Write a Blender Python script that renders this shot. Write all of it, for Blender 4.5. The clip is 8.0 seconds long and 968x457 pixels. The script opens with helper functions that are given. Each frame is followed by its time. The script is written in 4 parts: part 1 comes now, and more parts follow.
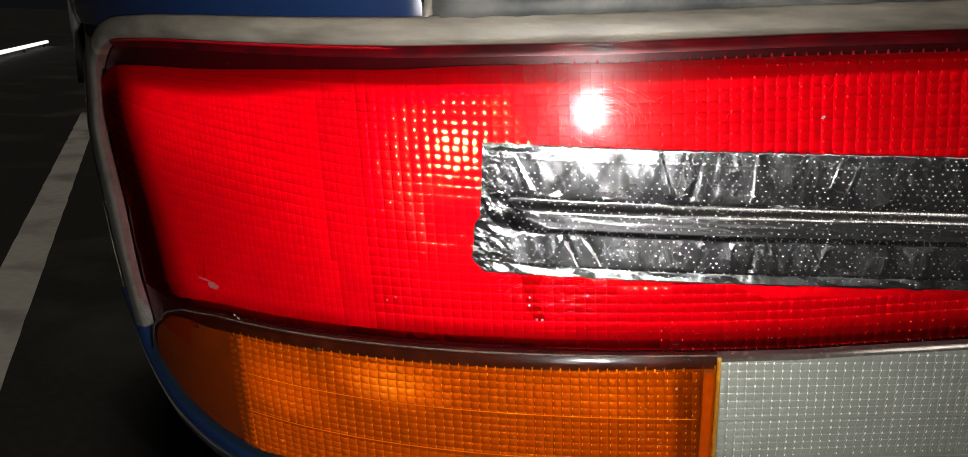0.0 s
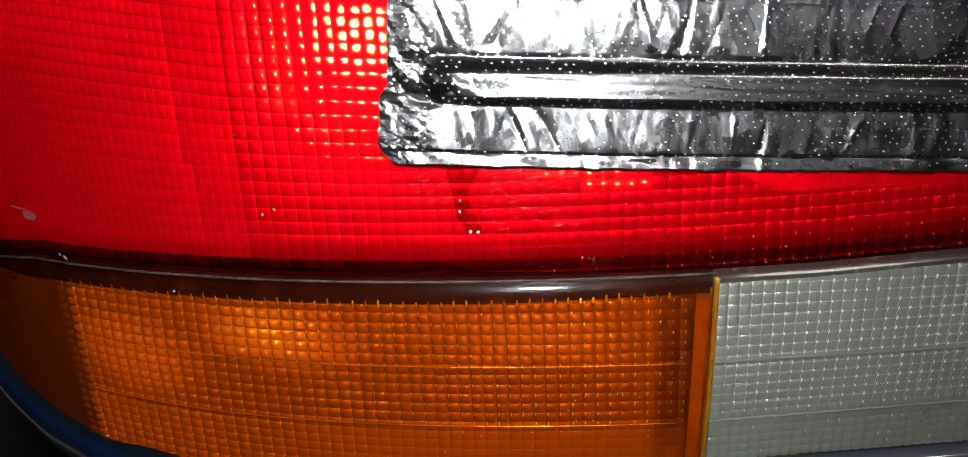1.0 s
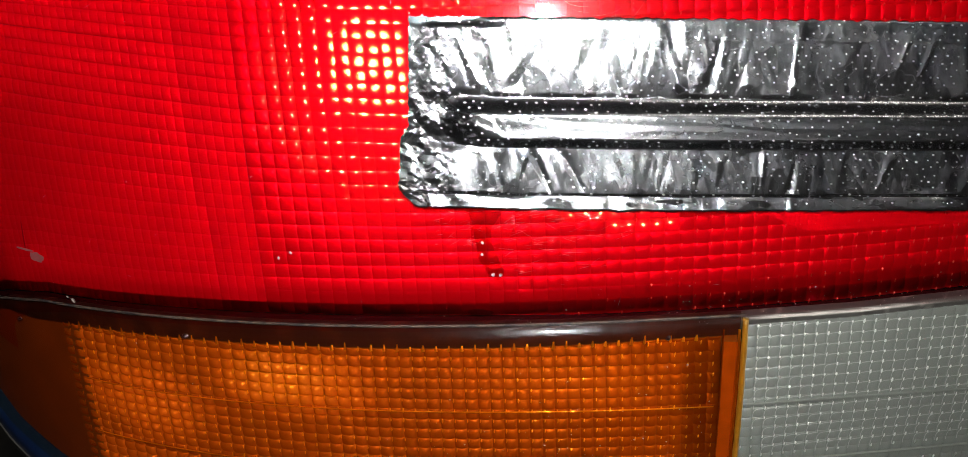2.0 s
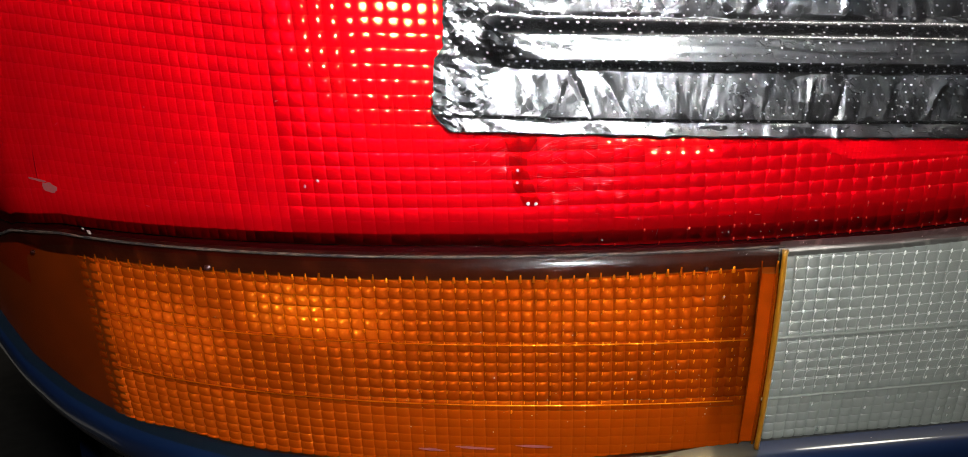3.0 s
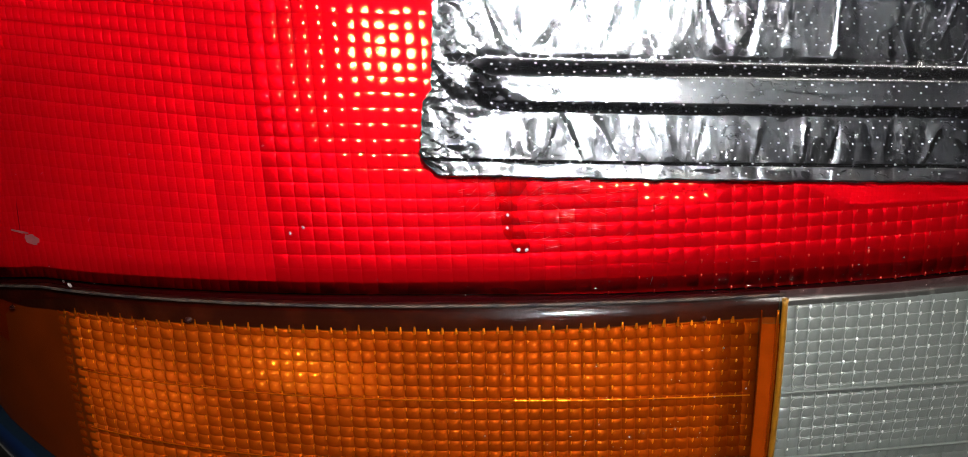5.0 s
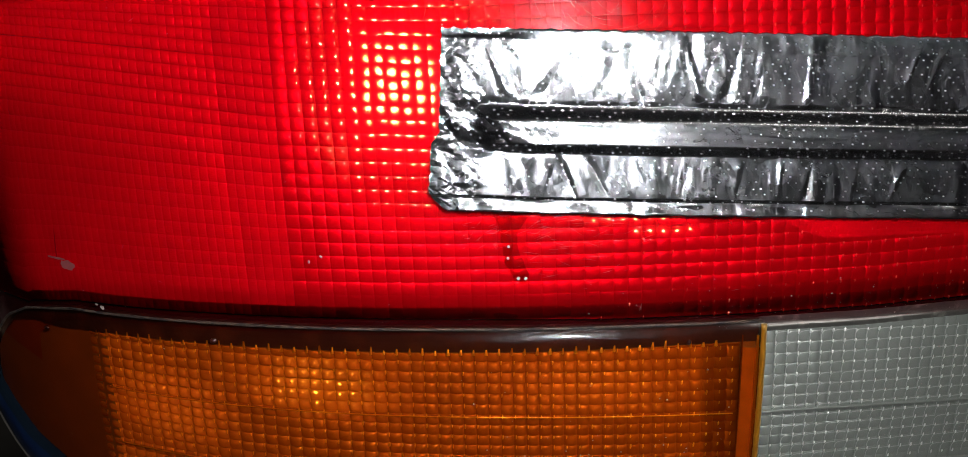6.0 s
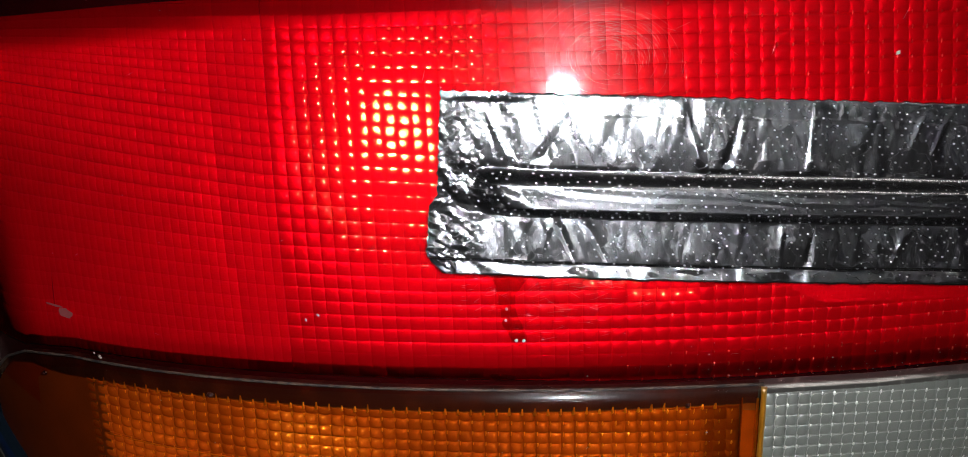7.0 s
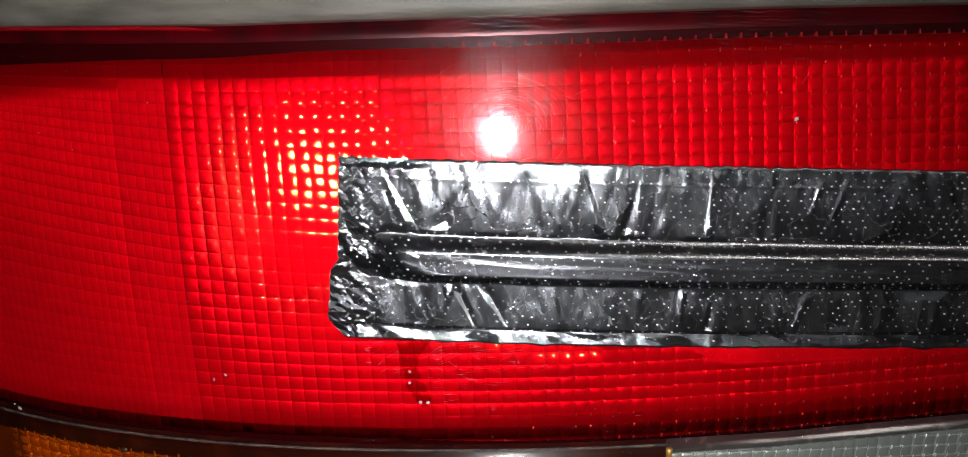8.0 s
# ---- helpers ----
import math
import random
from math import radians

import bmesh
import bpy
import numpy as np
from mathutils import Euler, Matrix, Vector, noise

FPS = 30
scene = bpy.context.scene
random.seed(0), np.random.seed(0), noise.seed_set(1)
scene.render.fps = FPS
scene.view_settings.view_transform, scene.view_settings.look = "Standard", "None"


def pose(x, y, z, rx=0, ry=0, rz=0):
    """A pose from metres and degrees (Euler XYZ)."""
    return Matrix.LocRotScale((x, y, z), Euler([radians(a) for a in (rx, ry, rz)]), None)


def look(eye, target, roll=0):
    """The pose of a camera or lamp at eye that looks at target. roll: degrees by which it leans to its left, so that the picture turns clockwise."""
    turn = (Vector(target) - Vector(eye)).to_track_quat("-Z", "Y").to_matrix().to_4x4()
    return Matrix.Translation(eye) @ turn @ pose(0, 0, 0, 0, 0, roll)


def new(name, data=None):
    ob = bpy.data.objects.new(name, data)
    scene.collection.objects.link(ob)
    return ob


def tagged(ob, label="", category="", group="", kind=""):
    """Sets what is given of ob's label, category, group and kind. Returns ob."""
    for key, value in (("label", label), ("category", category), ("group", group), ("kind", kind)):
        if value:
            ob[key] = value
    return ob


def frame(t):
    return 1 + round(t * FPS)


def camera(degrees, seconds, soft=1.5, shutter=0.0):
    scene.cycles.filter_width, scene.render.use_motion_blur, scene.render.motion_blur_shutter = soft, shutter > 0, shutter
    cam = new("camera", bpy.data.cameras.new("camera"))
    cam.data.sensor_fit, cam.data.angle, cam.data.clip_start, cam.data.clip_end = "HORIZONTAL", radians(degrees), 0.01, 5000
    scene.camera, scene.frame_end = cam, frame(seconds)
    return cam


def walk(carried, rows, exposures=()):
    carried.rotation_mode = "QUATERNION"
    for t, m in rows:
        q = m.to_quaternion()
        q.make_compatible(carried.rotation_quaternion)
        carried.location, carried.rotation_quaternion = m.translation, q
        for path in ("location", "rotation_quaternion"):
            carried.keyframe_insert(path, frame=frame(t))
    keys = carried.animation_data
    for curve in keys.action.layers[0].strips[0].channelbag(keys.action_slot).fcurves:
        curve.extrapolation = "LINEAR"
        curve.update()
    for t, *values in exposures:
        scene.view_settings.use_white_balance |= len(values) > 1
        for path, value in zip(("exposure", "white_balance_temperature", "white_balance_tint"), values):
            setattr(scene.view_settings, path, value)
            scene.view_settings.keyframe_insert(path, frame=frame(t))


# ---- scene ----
# ---- camera ----
cam = camera(62.0, 8.0, soft=0.8)
# seconds, x, y, z, yaw, pitch, roll
PATH = [
    (0, 0.00669, 0.04993, 0.86369, 0.938, -14.498, 1.753),
    (0.2, 0.00230, 0.08366, 0.85043, 0.006, -14.717, 1.503),
    (0.5, 0.01012, 0.11011, 0.84599, -2.465, -14.853, 1.373),
    (0.8, 0.01100, 0.12104, 0.82777, -3.382, -15.379, 1.468),
    (1, 0.01192, 0.12588, 0.80782, -4.009, -14.200, 1.516),
    (1.2, 0.01230, 0.12232, 0.79937, -3.923, -11.358, 1.527),
    (2.3, 0.00018, 0.13718, 0.82103, -4.530, -15.442, 1.065),
    (2.5, -0.00261, 0.13776, 0.82410, -4.783, -16.999, 1.233),
    (3, -0.00622, 0.13944, 0.80517, -4.994, -16.424, 1.528),
    (3.2, -0.00385, 0.14799, 0.79437, -4.624, -14.217, 1.412),
    (3.5, -0.00556, 0.15465, 0.78083, -5.024, -11.263, 1.586),
    (4, 0.00047, 0.15960, 0.76860, -5.217, -10.500, 1.705),
    (4.5, -0.00106, 0.15689, 0.77341, -4.989, -10.499, 1.599),
    (4.7, -0.00243, 0.15231, 0.78768, -4.865, -10.544, 1.482),
    (5.8, -0.00247, 0.12406, 0.79936, -4.386, -9.736, 1.664),
    (6, -0.00379, 0.12448, 0.80158, -4.409, -9.320, 1.645),
    (6.5, -0.00087, 0.12607, 0.80912, -3.991, -8.972, 1.862),
    (7, -0.00196, 0.12901, 0.81924, -4.020, -9.524, 2.016),
    (7.5, 0.00476, 0.12890, 0.83033, -3.960, -9.887, 2.168),
    (8, 0.02499, 0.13040, 0.83915, -3.940, -9.940, 1.997),
]
EXPOSURES = [(0.0, 0.50, 6700, 10), (0.5, 0.04, 6500, 10), (1.0, 0.05, 6400, 10), (2.5, 0.1, 6400, 10), (3.0, 0.3, 6300, 10), (3.5, 0.10, 6200, 10),
             (4.5, 0.2, 6200, 10), (6.0, -0.3, 6200, 11), (6.5, -0.34, 6200, 12), (7.5, -0.36, 6200, 12), (8.0, -0.32, 6200, 12)]


def eye(x, y, z, yaw, pitch, roll):
    return pose(x, y, z, 0, 0, yaw) @ pose(0, 0, 0, 90 + pitch, 0, 0) @ pose(0, 0, 0, 0, 0, roll)


walk(cam, [(t, eye(*p)) for t, *p in PATH], EXPOSURES)

# ---- light: a night car park, one small torch fixed in place of the flash carried with the camera ----
world = bpy.data.worlds.new("night")
world.use_nodes = True
world.node_tree.nodes["Background"].inputs["Color"].default_value = (0.75, 0.8, 1.0, 1)
world.node_tree.nodes["Background"].inputs["Strength"].default_value = 0.004
scene.world = world


def lamp(name, kind, place, energy, colour=(1, 1, 1), size=0.004):
    data = bpy.data.lights.new(name, kind)
    data.energy, data.color = energy, colour
    if kind in ("POINT", "SPOT"):
        data.shadow_soft_size = size
    ob = new(name, data)
    ob.matrix_world = place
    return ob


TORCH = (0.016, 0.112, 0.836)
torch = lamp("torch", "SPOT", look(TORCH, (-0.07, 0.36, 0.79)), 5.2, (1.0, 0.98, 0.96), 0.005)
torch.data.spot_size, torch.data.spot_blend = radians(150), 1.0
# added, unseen: a weak sun that lifts the asphalt and its line
fill = lamp("ground_fill", "SUN", look((5, -7, 9), (0, 3, 0)), 0.42, (1.0, 0.92, 0.8))
fill.data.angle = radians(8)


# ---- materials ----
def material(name, colour, rough=0.5, metal=0.0, vary=0.25, scale=200.0, bump=0.0, bump_scale=800.0, spec=0.5, tint=None,
             coat=0.0, coat_rough=0.05, rough_vary=0.0, stretch=(1, 1, 1), dirt=None, dirt_scale=40.0, dirt_at=(0.55, 0.7)):
    m = bpy.data.materials.new(name)
    m.use_nodes = True
    nodes, links = m.node_tree.nodes, m.node_tree.links
    b = nodes["Principled BSDF"]
    b.inputs["Roughness"].default_value, b.inputs["Metallic"].default_value = rough, metal
    b.inputs["Specular IOR Level"].default_value = spec
    if tint:
        b.inputs["Specular Tint"].default_value = (*tint, 1)
    b.inputs["Coat Weight"].default_value, b.inputs["Coat Roughness"].default_value = coat, coat_rough
    place = nodes.new("ShaderNodeTexCoord")
    size = nodes.new("ShaderNodeMapping")
    size.inputs["Scale"].default_value = stretch
    links.new(place.outputs["Object"], size.inputs["Vector"])

    def grain(s, detail=4.0):
        n = nodes.new("ShaderNodeTexNoise")
        n.inputs["Scale"].default_value, n.inputs["Detail"].default_value = s, detail
        links.new(size.outputs["Vector"], n.inputs["Vector"])
        return n.outputs["Fac"]

    mix = nodes.new("ShaderNodeMix")
    mix.data_type = "RGBA"
    mix.inputs[6].default_value = (*[c * (1 - vary) for c in colour], 1)
    mix.inputs[7].default_value = (*[min(1.0, c * (1 + vary)) for c in colour], 1)
    links.new(grain(scale), mix.inputs[0])
    out = mix.outputs[2]
    if dirt:
        ramp = nodes.new("ShaderNodeMapRange")
        ramp.inputs["From Min"].default_value, ramp.inputs["From Max"].default_value = dirt_at
        links.new(grain(dirt_scale, 8.0), ramp.inputs["Value"])
        over = nodes.new("ShaderNodeMix")
        over.data_type = "RGBA"
        over.inputs[7].default_value = (*dirt, 1)
        links.new(ramp.outputs["Result"], over.inputs[0])
        links.new(out, over.inputs[6])
        out = over.outputs[2]
    links.new(out, b.inputs["Base Color"])
    if rough_vary:
        r = nodes.new("ShaderNodeMapRange")
        r.inputs["To Min"].default_value, r.inputs["To Max"].default_value = rough - rough_vary, rough + rough_vary
        links.new(grain(scale * 1.7), r.inputs["Value"])
        links.new(r.outputs["Result"], b.inputs["Roughness"])
    if bump:
        bm = nodes.new("ShaderNodeBump")
        bm.inputs["Strength"].default_value, bm.inputs["Distance"].default_value = bump, 0.0005
        links.new(grain(bump_scale), bm.inputs["Height"])
        links.new(bm.outputs["Normal"], b.inputs["Normal"])
    return m


def shell_material(name, tint, gloss=0.05, rough=0.06, haze=0.02):
    """A thin clear plastic skin: light passes, tinted; a little is thrown back, with a fine polish haze."""
    m = bpy.data.materials.new(name)
    m.use_nodes = True
    nodes, links = m.node_tree.nodes, m.node_tree.links
    nodes.remove(nodes["Principled BSDF"])
    out = nodes["Material Output"]
    clear = nodes.new("ShaderNodeBsdfTransparent")
    clear.inputs["Color"].default_value = (*tint, 1)
    shine = nodes.new("ShaderNodeBsdfGlossy")
    shine.inputs["Roughness"].default_value = rough
    wide = nodes.new("ShaderNodeBsdfGlossy")
    wide.inputs["Roughness"].default_value = 0.24
    place = nodes.new("ShaderNodeTexCoord")
    wear = nodes.new("ShaderNodeTexNoise")
    wear.inputs["Scale"].default_value, wear.inputs["Detail"].default_value = 90.0, 8.0
    links.new(place.outputs["Object"], wear.inputs["Vector"])
    amount = nodes.new("ShaderNodeMapRange")
    amount.inputs["From Min"].default_value, amount.inputs["From Max"].default_value = 0.3, 0.8
    amount.inputs["To Min"].default_value, amount.inputs["To Max"].default_value = haze * 0.5, haze * 1.8
    links.new(wear.outputs["Fac"], amount.inputs["Value"])
    scuff, relief = nodes.new("ShaderNodeTexNoise"), nodes.new("ShaderNodeBump")
    scuff.inputs["Scale"].default_value, scuff.inputs["Detail"].default_value = 1400.0, 3.0
    relief.inputs["Strength"].default_value, relief.inputs["Distance"].default_value = 0.5, 0.0004
    along = nodes.new("ShaderNodeMapping")
    along.inputs["Scale"].default_value, along.inputs["Rotation"].default_value = (0.07, 1.0, 1.0), (0.0, 0.12, 0.0)
    links.new(place.outputs["Object"], along.inputs["Vector"])
    links.new(along.outputs["Vector"], scuff.inputs["Vector"])
    links.new(scuff.outputs["Fac"], relief.inputs["Height"])
    links.new(relief.outputs["Normal"], wide.inputs["Normal"])
    slight = nodes.new("ShaderNodeBump")
    slight.inputs["Strength"].default_value, slight.inputs["Distance"].default_value = 0.05, 0.0004
    links.new(scuff.outputs["Fac"], slight.inputs["Height"])
    links.new(slight.outputs["Normal"], shine.inputs["Normal"])
    first, second = nodes.new("ShaderNodeMixShader"), nodes.new("ShaderNodeMixShader")
    first.inputs[0].default_value = gloss
    links.new(clear.outputs[0], first.inputs[1])
    links.new(shine.outputs[0], first.inputs[2])
    links.new(amount.outputs["Result"], second.inputs[0])
    links.new(first.outputs[0], second.inputs[1])
    links.new(wide.outputs[0], second.inputs[2])
    links.new(second.outputs[0], out.inputs["Surface"])
    return m


def prism_material(name, colour, glint, body=0.45, lobe=0.40, fine=0.22, fine_amount=0.05, vary=0.1, crisp=False):
    """Coloured plastic whose gloss stands in for a bright reflector behind it: part of the light is scattered, part
    thrown back by each facet.
    """
    m = bpy.data.materials.new(name)
    m.use_nodes = True
    nodes, links = m.node_tree.nodes, m.node_tree.links
    nodes.remove(nodes["Principled BSDF"])
    place, grain, tone = nodes.new("ShaderNodeTexCoord"), nodes.new("ShaderNodeTexNoise"), nodes.new("ShaderNodeMix")
    grain.inputs["Scale"].default_value, grain.inputs["Detail"].default_value = 70.0, 5.0
    links.new(place.outputs["Object"], grain.inputs["Vector"])
    tone.data_type = "RGBA"
    tone.inputs[6].default_value = (*[c * (1 - vary) for c in colour], 1)
    tone.inputs[7].default_value = (*[min(1.0, c * (1 + vary)) for c in colour], 1)
    links.new(grain.outputs["Fac"], tone.inputs[0])
    dull, broad, sharp = nodes.new("ShaderNodeBsdfDiffuse"), nodes.new("ShaderNodeBsdfGlossy"), nodes.new("ShaderNodeBsdfGlossy")
    links.new(tone.outputs[2], dull.inputs["Color"])
    links.new(tone.outputs[2], broad.inputs["Color"])
    broad.inputs["Roughness"].default_value, sharp.inputs["Roughness"].default_value = lobe, fine
    sharp.inputs["Color"].default_value = (*glint, 1)
    sharp.distribution = "BECKMANN" if crisp else "GGX"
    one, two = nodes.new("ShaderNodeMixShader"), nodes.new("ShaderNodeMixShader")
    one.inputs[0].default_value, two.inputs[0].default_value = 1 - body, fine_amount
    links.new(dull.outputs[0], one.inputs[1])
    links.new(broad.outputs[0], one.inputs[2])
    links.new(one.outputs[0], two.inputs[1])
    links.new(sharp.outputs[0], two.inputs[2])
    links.new(two.outputs[0], nodes["Material Output"].inputs["Surface"])
    return m


def foil_material():
    """Rolled aluminium: fine grain across the strip, and thin wandering raised lines in a paler gloss."""
    m = material("aluminium_foil", (0.275, 0.282, 0.295), 0.18, 1.0, vary=0.5, scale=300, bump=0.20, bump_scale=330, rough_vary=0.06, stretch=(8, 8, 0.5))
    nodes, links = m.node_tree.nodes, m.node_tree.links
    b = nodes["Principled BSDF"]
    place, wander, squiggle = nodes.new("ShaderNodeTexCoord"), nodes.new("ShaderNodeTexNoise"), nodes.new("ShaderNodeValToRGB")
    wander.inputs["Scale"].default_value, wander.inputs["Detail"].default_value = 130.0, 4.0
    links.new(place.outputs["Object"], wander.inputs["Vector"])
    for k, (at, value) in enumerate(((0.0, 0.0), (0.549, 0.0), (0.556, 1.0), (0.563, 0.0))):
        stop = squiggle.color_ramp.elements[k] if k < 2 else squiggle.color_ramp.elements.new(at)
        stop.position, stop.color = at, (value, value, value, 1)
    links.new(wander.outputs["Fac"], squiggle.inputs["Fac"])
    relief = nodes.new("ShaderNodeBump")
    relief.inputs["Strength"].default_value, relief.inputs["Distance"].default_value = 0.6, 0.0005
    links.new(squiggle.outputs["Color"], relief.inputs["Height"])
    grain = b.inputs["Normal"].links[0].from_node
    links.new(relief.outputs["Normal"], grain.inputs["Normal"])
    # a broad, streaky sheen from the rolling marks under the sharp reflection
    brushed, sheen, mix = nodes.new("ShaderNodeBump"), nodes.new("ShaderNodeBsdfGlossy"), nodes.new("ShaderNodeMixShader")
    brushed.inputs["Strength"].default_value, brushed.inputs["Distance"].default_value = 0.7, 0.0005
    links.new(grain.inputs["Height"].links[0].from_socket, brushed.inputs["Height"])
    links.new(brushed.outputs["Normal"], sheen.inputs["Normal"])
    sheen.inputs["Color"].default_value, sheen.inputs["Roughness"].default_value = (0.40, 0.405, 0.415, 1), 0.31
    mix.inputs[0].default_value = 0.06
    links.new(b.outputs[0], mix.inputs[1])
    links.new(sheen.outputs[0], mix.inputs[2])
    # the wandering lines themselves, mixed to a paler gloss
    pale_gloss, over = nodes.new("ShaderNodeBsdfGlossy"), nodes.new("ShaderNodeMixShader")
    pale_gloss.inputs["Color"].default_value, pale_gloss.inputs["Roughness"].default_value = (0.85, 0.93, 0.97, 1), 0.22
    patch, some = nodes.new("ShaderNodeTexNoise"), nodes.new("ShaderNodeMapRange")
    patch.inputs["Scale"].default_value = 38.0
    some.inputs["From Min"].default_value, some.inputs["From Max"].default_value, some.inputs["To Max"].default_value = 0.44, 0.54, 0.8
    links.new(place.outputs["Object"], patch.inputs["Vector"])
    links.new(patch.outputs["Fac"], some.inputs["Value"])
    share = nodes.new("ShaderNodeMath")
    share.operation = "MULTIPLY"
    links.new(squiggle.outputs["Color"], share.inputs[0])
    links.new(some.outputs["Result"], share.inputs[1])
    links.new(share.outputs[0], over.inputs[0])
    links.new(mix.outputs[0], over.inputs[1])
    links.new(pale_gloss.outputs[0], over.inputs[2])
    links.new(over.outputs[0], nodes["Material Output"].inputs["Surface"])
    return m


M_RED = prism_material("red_prisms", (0.70, 0.0003, 0.008), (1.0, 0.12, 0.10), 0.33, 0.47, 0.13, 0.004)
M_RED_STRIP = prism_material("red_prisms_dark_strip", (0.52, 0.0003, 0.006), (1.0, 0.1, 0.05), 0.65, 0.45, 0.22, 0.001)
# orange gloss that paints the glint patch; nothing mirrors behind it
M_RED_GLINT = prism_material("red_prisms_glinting", (0.64, 0.0004, 0.007), (1.0, 0.50, 0.13), 0.60, 0.47, 0.170, 0.100, crisp=True)
M_RED_BACK = material("red_moulding", (0.20, 0.0006, 0.003), 0.4, vary=0.3, scale=80)
M_AMBER = prism_material("amber_prisms", (0.305, 0.0525, 0.001), (1.0, 0.45, 0.03), 0.62, 0.48, 0.16, 0.014)
# the same for amber: yellow gloss paints the first glint patch
M_AMBER_GLINT = prism_material("amber_prisms_glinting", (0.305, 0.0525, 0.001), (1.0, 0.52, 0.03), 0.84, 0.48, 0.180, 0.075, crisp=True)
# glossier, brighter copies of the lens plastics that draw the glints
M_RED_POINT = prism_material("red_points", (0.5, 0.0006, 0.003), (1.0, 0.16, 0.10), 0.5, 0.4, 0.28, 0.5)
M_AMBER_POINT = prism_material("amber_points", (0.42, 0.075, 0.001), (1.0, 0.42, 0.02), 0.5, 0.4, 0.3, 0.7)
# a darker amber, for one rib of the end wall
M_AMBER_DARK = prism_material("darker_amber", (0.17, 0.027, 0.001), (1.0, 0.5, 0.03), 0.6, 0.4, 0.22, 0.02, 0.4)
M_CLEAR_POINT = prism_material("clear_points", (0.5, 0.5, 0.48), (0.97, 0.98, 0.97), 0.5, 0.4, 0.28, 0.95)
# lighter copy of the clear plastic, with the cells' lit edges in its colour
M_CLEAR_RIDGE = prism_material("clear_ridges", (0.46, 0.475, 0.45), (0.9, 0.9, 0.86), 0.75, 0.5, 0.3, 0.02, 0.25)
M_AMBER_WALL = prism_material("amber_wall", (0.31, 0.052, 0.002), (1.0, 0.5, 0.03), 0.85, 0.45, 0.2, 0.01, 0.6)
M_AMBER_BACK = material("amber_moulding", (0.16, 0.032, 0.001), 0.4, vary=0.3, scale=80)
M_CLEAR = prism_material("clear_prisms", (0.275, 0.293, 0.274), (0.9, 0.9, 0.86), 0.60, 0.40, 0.15, 0.004)
M_CLEAR_BACK = material("silvered_plate", (0.15, 0.15, 0.142), 0.4, vary=0.3, scale=80)
M_RED_LIP = material("red_lip", (0.055, 0.0005, 0.003), 0.35, vary=0.6, scale=90, dirt=(0.014, 0.002, 0.003), dirt_scale=60, dirt_at=(0.45, 0.65))
# red with the rim's shade put into its colour
M_RED_EDGE = material("shaded_red", (0.021, 0.0004, 0.0013), 0.25, vary=0.5, scale=120, dirt=(0.028, 0.006, 0.007), dirt_scale=160, dirt_at=(0.6, 0.8))
# amber plastic with the edge's shade put into its colour
M_AMBER_EDGE = material("shaded_amber", (0.020, 0.004, 0.003), 0.28, vary=0.5, scale=120, dirt=(0.060, 0.012, 0.007), dirt_scale=110, dirt_at=(0.5, 0.75), bump=0.3, bump_scale=500)
M_AMBER_SIDE = material("amber_plastic", (0.13, 0.021, 0.001), 0.3, vary=0.35, scale=90)
M_CLEAR_EDGE = material("dark_grey_edge", (0.05, 0.05, 0.045), 0.3, vary=0.4, scale=150, dirt=(0.16, 0.16, 0.14), dirt_scale=200)
M_SHELL_RED = shell_material("red_skin", (1.0, 0.72, 0.74), 0.03, 0.085, 0.006)
M_SHELL_AMBER = shell_material("amber_skin", (1.0, 0.86, 0.6), 0.03, 0.10, 0.008)
M_SHELL_CLEAR = shell_material("clear_skin", (0.97, 0.97, 0.95), 0.03, 0.12, 0.008)
M_SEAM = material("glue_seam", (0.30, 0.16, 0.02), 0.35, vary=0.4, scale=300)
M_HOUSING = material("housing", (0.02, 0.018, 0.018), 0.6)
M_RUBBER = material("rubber_gasket", (0.115, 0.104, 0.084), 0.55, vary=0.5, scale=260, bump=0.5, bump_scale=700, dirt=(0.052, 0.046, 0.036), dirt_scale=150, dirt_at=(0.45, 0.72), stretch=(0.16, 0.4, 1))
# the gasket's rubber again, with the side's dimmer light in its colour
M_RUBBER_SIDE = material("side_rubber_darkened", (0.052, 0.048, 0.041), 0.7, vary=0.4, scale=200, bump=0.5, bump_scale=700, dirt=(0.03, 0.027, 0.022), dirt_scale=90)
# worn lip, with its grey highlight line put into the colour
M_LIP = material("worn_lip_highlight", (0.070, 0.045, 0.031), 0.7, vary=0.6, scale=500, dirt=(0.012, 0.008, 0.008), dirt_scale=260, dirt_at=(0.42, 0.6))
M_BLUE = material("blue_paint", (0.003, 0.011, 0.042), 0.35, vary=0.2, scale=900, coat=1.0, coat_rough=0.06)
M_TRUNK = material("dusty_trunk_paint", (0.020, 0.022, 0.024), 0.6, vary=0.5, scale=60, spec=0.3, dirt=(0.07, 0.068, 0.062), dirt_scale=35, dirt_at=(0.42, 0.66))
M_FOIL = foil_material()
M_DOT = material("foil_emboss", (0.66, 0.66, 0.67), 0.36, 1.0, vary=0.05)
M_DUST = material("dust", (0.38, 0.31, 0.28), 0.8, vary=0.3, scale=2000)
# pale colour that paints the glints on the drip
M_GLINT_SPOT = material("pale_glint_spot", (0.50, 0.42, 0.40), 0.42, vary=0.1)
M_HAIR = material("bright_scratch", (0.55, 0.3, 0.3), 0.35, 0.8, vary=0.3, scale=900)
